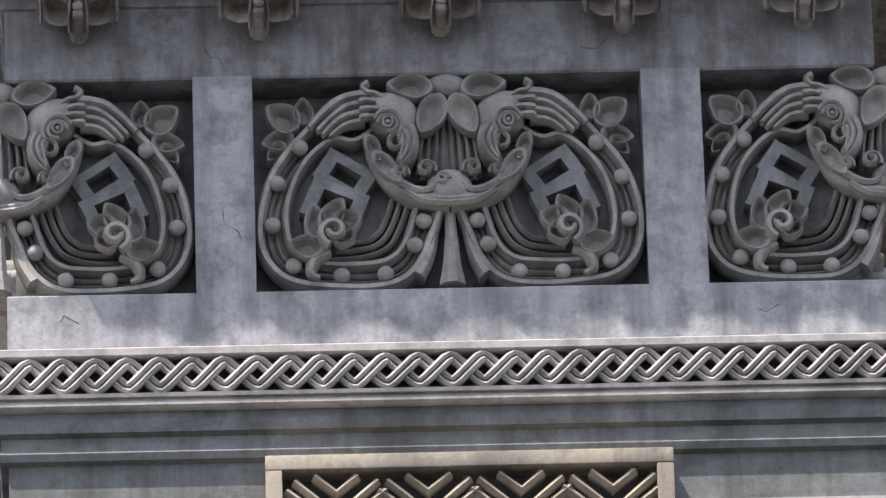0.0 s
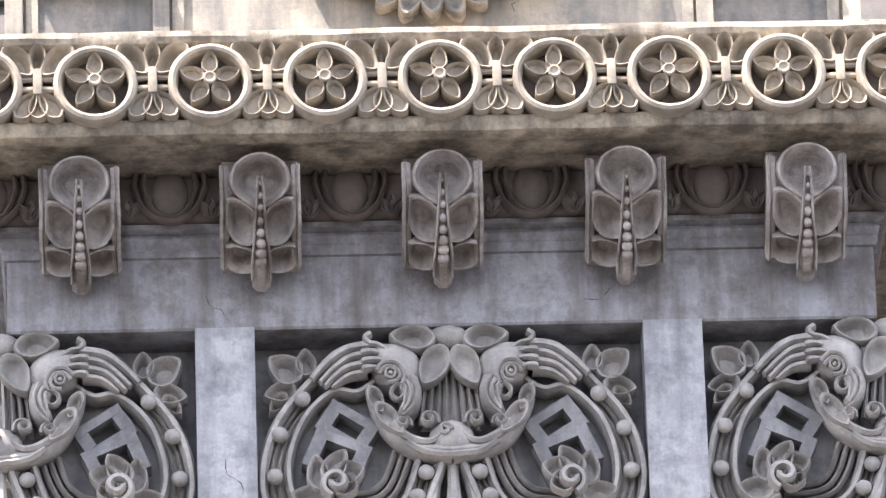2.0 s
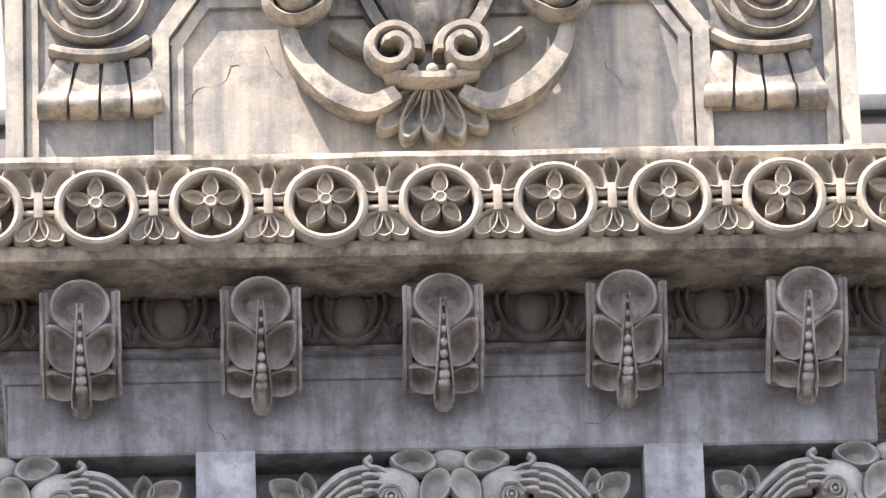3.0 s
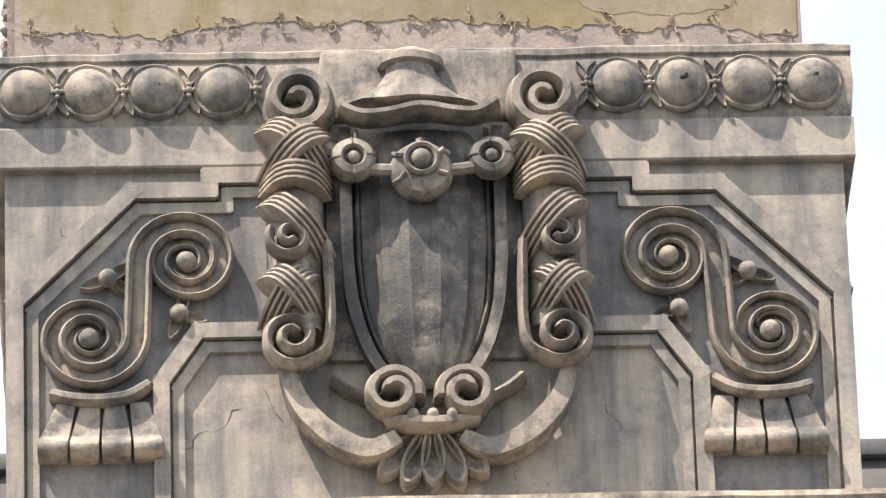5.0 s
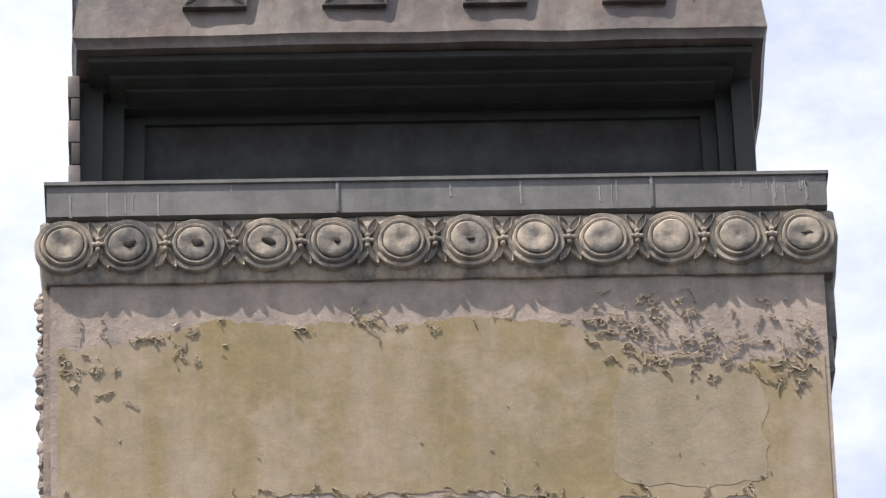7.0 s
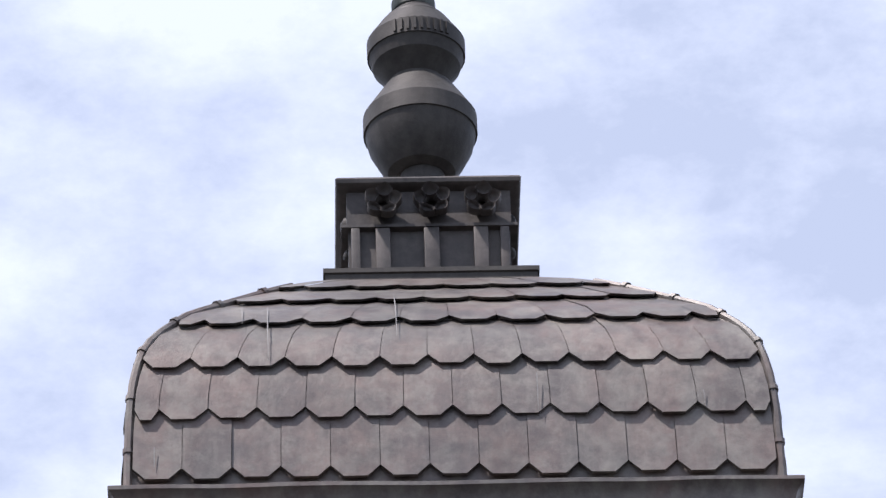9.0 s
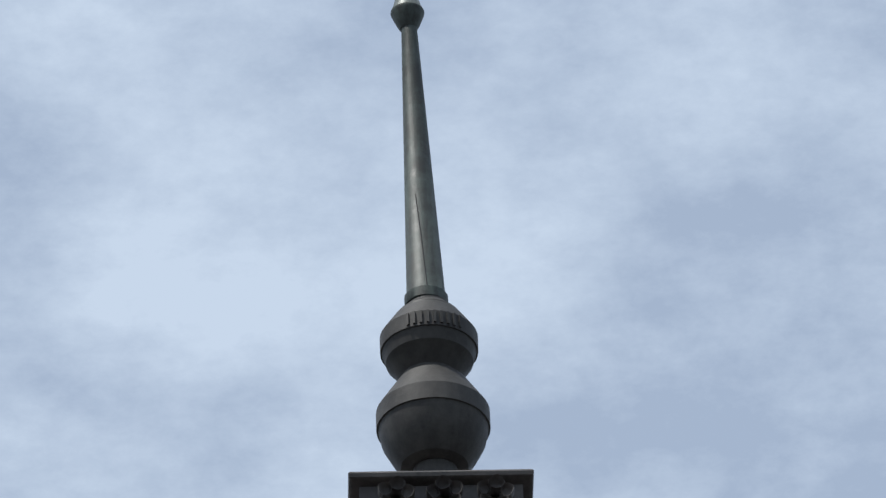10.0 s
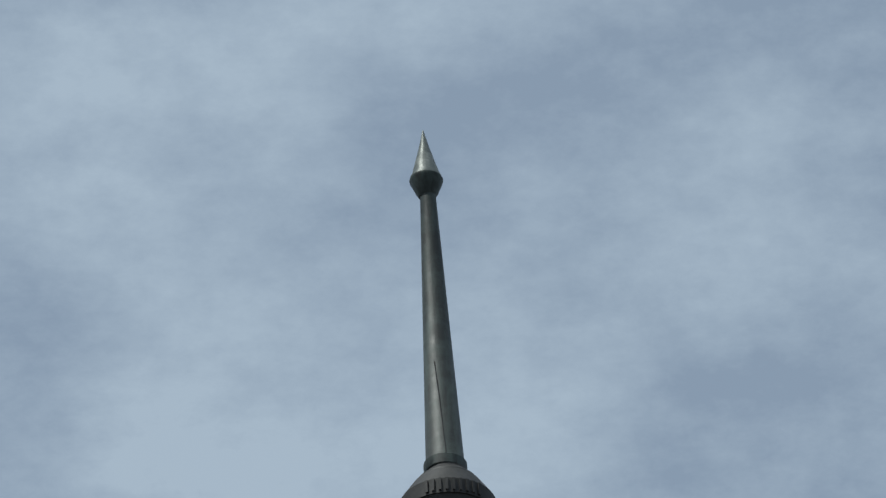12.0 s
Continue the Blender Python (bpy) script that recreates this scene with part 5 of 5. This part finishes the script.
tagged(new("paint_flakes", mesh_of(bm, "paint_flakes", flake_paint)), "curled chips of peeling paint on plaster", "peeling paint", kind="stuff")

# rough crust along the shaft's return edge
bm = fresh()
for k in range(90):
    z = 18.15 + 1.30 * k / 89
    ball(bm, (SX0 - 0.035 + rng.uniform(-0.012, 0.012), SY0 + 0.06 + rng.uniform(-0.01, 0.01), z), rng.uniform(0.012, 0.03), 1, 1, 1, 6, 4)
box(bm, SX0 - 0.03, SX0 + 0.01, SY0 + 0.03, SY0 + 0.4, 18.13, 19.46)
crumble(bm, 0.02, 25)
tagged(new("plaster_crust", mesh_of(bm, "plaster_crust", bare_plaster)), "crumbling plaster crust along the corner", "plaster", kind="stuff")
bm = fresh()
box(bm, SX1 - 0.01, SX1 + 0.05, SY0 + 0.05, SY0 + 0.3, 19.15, 19.46, 0.02)
box(bm, SX1 - 0.01, SX1 + 0.03, SY0 + 0.05, SY0 + 0.3, 18.97, 19.16, 0.015)
crumble(bm, 0.006, 9)
tagged(new("corner_console", mesh_of(bm, "corner_console", carved_warm)), "worn cement console on the tower's return side", "bracket")

# ---- lead slab: seams and drips ----
slab_y = SY0 - 0.06
for x in (-0.49, 0.935):
    bm = fresh()
    box(bm, x - 0.008, x + 0.008, slab_y - 0.008, slab_y + 0.02, 19.78, 19.94, 0.003)
    part("seam", bm, lead, slab)
for k in range(24):
    x = rng.choice((rng.uniform(-1.78, -1.3), rng.uniform(1.3, 1.7), rng.uniform(-1.7, 1.7)))
    top, long, w = rng.uniform(19.88, 19.933), rng.uniform(0.03, 0.13), rng.uniform(0.002, 0.006)
    bm = fresh()
    slab_of(bm, [(x - w, top), (x + w, top), (x + w * 0.6, top - long * 0.6), (x + w * 1.2, top - long), (x - w * 0.5, top - long)], slab_y - 0.0022, slab_y + 0.002)
    part("lime_drip", bm, drip_pale, slab, "pale lime drip stain")

# ---- cap: rosettes, seams, shingles, hip rolls ----
for x in (-1.033, -0.388, 0.261, 0.904):
    y = CY - 1.62 + 0.046
    z, r = 21.092, 0.148
    bm = fresh()
    ring0 = [bm.verts.new((x + dx * r, y + 0.01, z + dz * r)) for dx, dz in ((-1, -1), (1, -1), (1, 1), (-1, 1))]
    ring1 = [bm.verts.new((x + dx * r, y - 0.045, z + dz * r)) for dx, dz in ((-1, -1), (1, -1), (1, 1), (-1, 1))]
    tip = bm.verts.new((x, y - 0.06, z))
    for k in range(4):
        j = (k + 1) % 4
        bm.faces.new((ring0[k], ring0[j], ring1[j], ring1[k]))
        bm.faces.new((ring1[k], ring1[j], tip))
    plate = part("rosette", bm, copper, cap, sharp=8)
    for k in range(4):
        a = radians(45 + 90 * k)
        bm = fresh()
        path = [(x + math.cos(a) * t, y - 0.064 + 0.016 * t / 0.19, z + math.sin(a) * t) for t in (0.02, 0.06, 0.1, 0.14, 0.17, 0.19)]
        sweep(bm, path, 0.02, 0.012, 8, taper=lambda t: 0.15 + math.sin(math.pi * min(max(t, 0.02), 0.97)))
        part("petal", bm, copper, plate)
    bm = fresh()
    ball(bm, (x, y - 0.068, z), 0.03, 1, 0.6, 1)
    part("button", bm, copper, plate)
for x in (-0.25, 1.18):
    bm = fresh()
    box(bm, x - 0.006, x + 0.006, CY - 1.62 + 0.034, CY - 1.5, 20.95, 21.22, 0.002)
    part("fascia_seam", bm, copper, cap)

total = sum(math.hypot(b[0] - a[0], b[1] - a[1]) for a, b in zip(DOME, DOME[1:]))
ROWS = [0.05, 0.385, 0.70, 1.085, 1.48, 1.80]


def shingle_mesh(s0, left, right):
    """A sheet shingle with a cropped foot, bent to the dome. left, right: its edges as shares of the dome's half width."""
    bm = fresh()
    grid = []
    foot = 0.062
    for j, u in enumerate((0.0, foot, 0.16, 0.28, 0.44)):
        line_v = []
        for f in (0.0, 0.26, 0.74, 1.0):
            uu = foot if j == 0 and f in (0.0, 1.0) else u
            i, h = dome_at(min((s0 + uu) / total, 1.0))
            lift = 0.036 - 0.075 * uu
            x = (left + (right - left) * f) * (1.62 - i) * 0.99
            line_v.append((x, -(1.62 - i) - lift * 0.9, h - 20.74 + lift * 0.3))
        grid.append(line_v)
    front = [[bm.verts.new(p) for p in r] for r in grid]
    rear = [bm.verts.new((p[0], p[1] + 0.03, p[2] + 0.004)) for p in grid[0]]
    for j in range(4):
        for k in range(3):
            if j == 0 and k != 1:
                continue
            bm.faces.new((front[j][k], front[j][k + 1], front[j + 1][k + 1], front[j + 1][k]))
    bm.faces.new((front[0][0], front[0][1], front[1][1]))
    bm.faces.new((front[0][3], front[1][2], front[0][2]))
    for k in range(3):
        bm.faces.new((front[0][k], rear[k], rear[k + 1], front[0][k + 1]))
    return mesh_of(bm, "shingle", copper, 25)


for row, s0 in enumerate(ROWS):
    if s0 + 0.05 > total:
        break
    i, h = dome_at((s0 + 0.1) / total)
    count = max(3, round(2 * (1.62 - i) / 0.228))
    edges = [-1 + 2 * (k + (0.5 if row % 2 else 0.0)) / count for k in range(count + 1)]
    edges = [-1.0] + [e for e in edges if -0.99 < e < 0.99] + [1.0]
    for left, right in zip(edges, edges[1:]):
        me = shingle_mesh(s0, left + 0.001, right - 0.001)
        for turn in (0, -90, 90):
            ob = new("shingle", me)
            ob.parent = cap
            wob = random.uniform(-0.009, 0.009)
            ob.matrix_basis = pose(0, 0, 0, 0, 0, turn) @ pose(0, wob * 0.8 - 0.005, wob, 0, 0, 0)

for sx in (-1, 1):
    hip = [dome_at(k / 22) for k in range(20)]
    bm = fresh()
    sweep(bm, [(CX + sx * (1.625 - i), CY - (1.625 - i), h + 0.008) for i, h in hip], 0.023, 0.023, 8)
    roll = part("hip_roll", bm, copper, cap)
    for k in range(2, 19, 3):
        i, h = hip[k]
        j, g = hip[k + 1] if k < 19 else hip[k - 1]
        bm = fresh()
        sweep(bm, [(CX + sx * (1.625 - i), CY - (1.625 - i), h + 0.012), (CX + sx * (1.625 - i - (j - i) * 0.25), CY - (1.625 - i - (j - i) * 0.25), h + 0.012 + (g - h) * 0.25)], 0.029, 0.029, 8)
        part("roll_clip", bm, copper, roll)

# pale drips down the dome
for x, s0, s1 in ((-0.98, 1.05, 1.32), (-0.86, 0.72, 1.30), (-0.25, 0.9, 1.6), (0.4, 0.4, 0.62), (1.18, 0.42, 0.5), (-1.4, 0.1, 0.22)):
    bm = fresh()
    pts = []
    for k in range(9):
        i, h = dome_at(min((s0 + (s1 - s0) * k / 8) / total, 1.0))
        pts.append((CX + x, CY - (1.62 - i) - 0.046, h + 0.012))
    sweep(bm, pts, 0.0028, 0.002, 4, taper=lambda t: 0.5 + 0.6 * math.sin(3 * t))
    part("lime_drip", bm, drip_pale, cap, "pale lime drip stain")

# side plates that notch the neck's outline
for k in range(6):
    bm = fresh()
    z = 20.0 + 0.12 * k
    box(bm, -1.715 if k % 2 else -1.70, -1.66, 0.35, 0.7, z, z + 0.115, 0.004)
    part("side_plate", bm, copper if k % 2 else shade_dark_copper, neck)

# ---- finial details ----
fy = FY - 0.405
for x in (-0.362, -0.118, 0.128):
    bm = fresh()
    sweep(bm, [(x + 0.036 * math.cos(a), fy - 0.03, 23.80 + 0.036 * math.sin(a)) for a in (2 * math.pi * k / 16 for k in range(16))], 0.012, 0.035, 6, closed=True)
    wreath = part("flower", bm, box_metal, finial)
    for k in range(5):
        a = 72 * k + 90 + 9 * math.sin(x * 40)
        bm = fresh()
        cup(bm, x + 0.028 * math.cos(radians(a)), 23.80 + 0.028 * math.sin(radians(a)), fy - 0.02, 0.068, 0.078, a, 0.055, hollow=0.45)
        for v in bm.verts:
            v.co.y -= 0.05 * max(0.0, math.hypot(v.co.x - x, v.co.z - 23.80) / 0.095 - 0.4)
        part("petal", bm, box_metal, wreath)
for x, w in ((-0.365, 0.036), (-0.125, 0.038), (0.118, 0.036), (-0.50, 0.022), (0.235, 0.022)):
    bm = fresh()
    box(bm, x - w, x + w, fy - 0.035, fy + 0.02, 23.372, 23.664, 0.006)
    part("pilaster", bm, box_metal, finial)
for sx in (-1, 1):
    for z, r in ((23.80, 0.05), (23.74, 0.035), (23.63, 0.03), (23.52, 0.03), (23.44, 0.028)):
        bm = fresh()
        ball(bm, (FX + sx * 0.405, FY - 0.25, z), r, 0.7, 1, 1, 10, 7)
        crumble(bm, 0.008, 25)
        part("side_flower", bm, iron, finial)
for k in range(9):
    a = radians(-90 + (k - 4) * 8 + 6)
    bm = fresh()
    box(bm, -0.007, 0.007, -0.008, 0.004, 25.012, 25.085)
    bmesh.ops.transform(bm, verts=bm.verts, matrix=Matrix.Translation((-0.162 + 0.25 * math.cos(a), FY + 0.25 * math.sin(a), 0)) @ pose(0, 0, 0, 0, 0, math.degrees(a) + 90))
    part("bulb_rib", bm, iron, finial)
bm = fresh()
lathe(bm, [(0.108, 25.285), (0.112, 25.29), (0.112, 25.345), (0.106, 25.35)], -0.168, FY, -0.0255, 24, 25.3)
part("spire_collar", bm, spire_metal, finial)
bm = fresh()
sweep(bm, [(-0.165, FY - 0.099, 25.35), (-0.19, FY - 0.088, 25.7), (-0.21, FY - 0.076, 25.95)], 0.0028, 0.003, 6)
part("spire_seam", bm, iron, finial)

# ---- bricks below the mouldings ----
bricks = thing("brick_facing", (0, 0, 12.3), "pale clay brick facing with recessed joints", "brickwork", kind="structure")
bm = fresh()
box(bm, -HALF + 0.01, HALF - 0.01, -0.012, 0.01, 12.2, 12.655)
part("mortar", bm, ledge_stone, bricks)
bm = fresh()
box(bm, -0.12, 0.12, -0.011, 0.011, -0.032, 0.032, 0.004)
brick_mesh = mesh_of(bm, "brick", brick_clay)
for row in range(5):
    for k in range(-7, 8):
        x = 0.254 * (k + 0.5 * (row % 2))
        if abs(x) < 1.72:
            ob = new("brick", brick_mesh)
            ob.parent = bricks
            ob.location = (x, -0.014, 12.61 - 0.077 * row - 12.3)

# ---- grey repainted patch and cracks ----
bm = fresh()
outline = []
for k in range(60):
    a = 2 * math.pi * k / 60
    r = 1 + 0.12 * noise.fractal(Vector((math.cos(a) * 2.5, math.sin(a) * 2.5, 2.0)), 0.9, 2.0, 4)
    c, q = math.cos(a), math.sin(a)
    r /= (abs(c) ** 5 + abs(q) ** 5) ** 0.2
    outline.append((1.06 + 0.34 * r * c, 18.68 + 0.31 * r * q))
slab_of(bm, outline, SY0 - 0.0055, SY0)
tagged(new("grey_paint_patch", mesh_of(bm, "grey_paint_patch", grey_patch)), "faded grey patch of repainted plaster", "paint coat", kind="structure")


def crack(x, z, way, count, y, step=0.035):
    cr = tagged(new("crack"), "thin dark crack in the cement", "crack", "wall cracks", "structure")
    cr.location = (x, y, z)
    BASE[cr] = Vector((x, y, z))
    pts = []
    for _ in range(count):
        pts.append((x, y, z))
        turn = way + rng.uniform(-1.0, 1.0)
        x, z = x + math.cos(turn) * step, z + math.sin(turn) * step
    bm = fresh()
    sweep(bm, pts, 0.0022, 0.0025, 4, taper=lambda t: 0.6 + 0.5 * math.sin(9 * t))
    part("crack_line", bm, hollow_black, cr)


for x, z, way, count in ((-1.07, 16.22, 0.5, 11), (-0.72, 16.5, -1.57, 6), (0.35, 16.05, 1.2, 6), (1.45, 16.15, -1.1, 5), (-1.6, 17.3, -1.4, 5), (0.75, 16.4, -1.6, 5)):
    crack(x, z, way, count, 0.0)
for x, z, way, count in ((-1.0, 14.75, -0.4, 5), (0.6, 14.7, 0.2, 5), (-0.93, 14.0, -1.5, 6), (-1.62, 13.5, 0.3, 4), (1.3, 13.5, 0.1, 4)):
    crack(x, z, way, count, -0.0005)
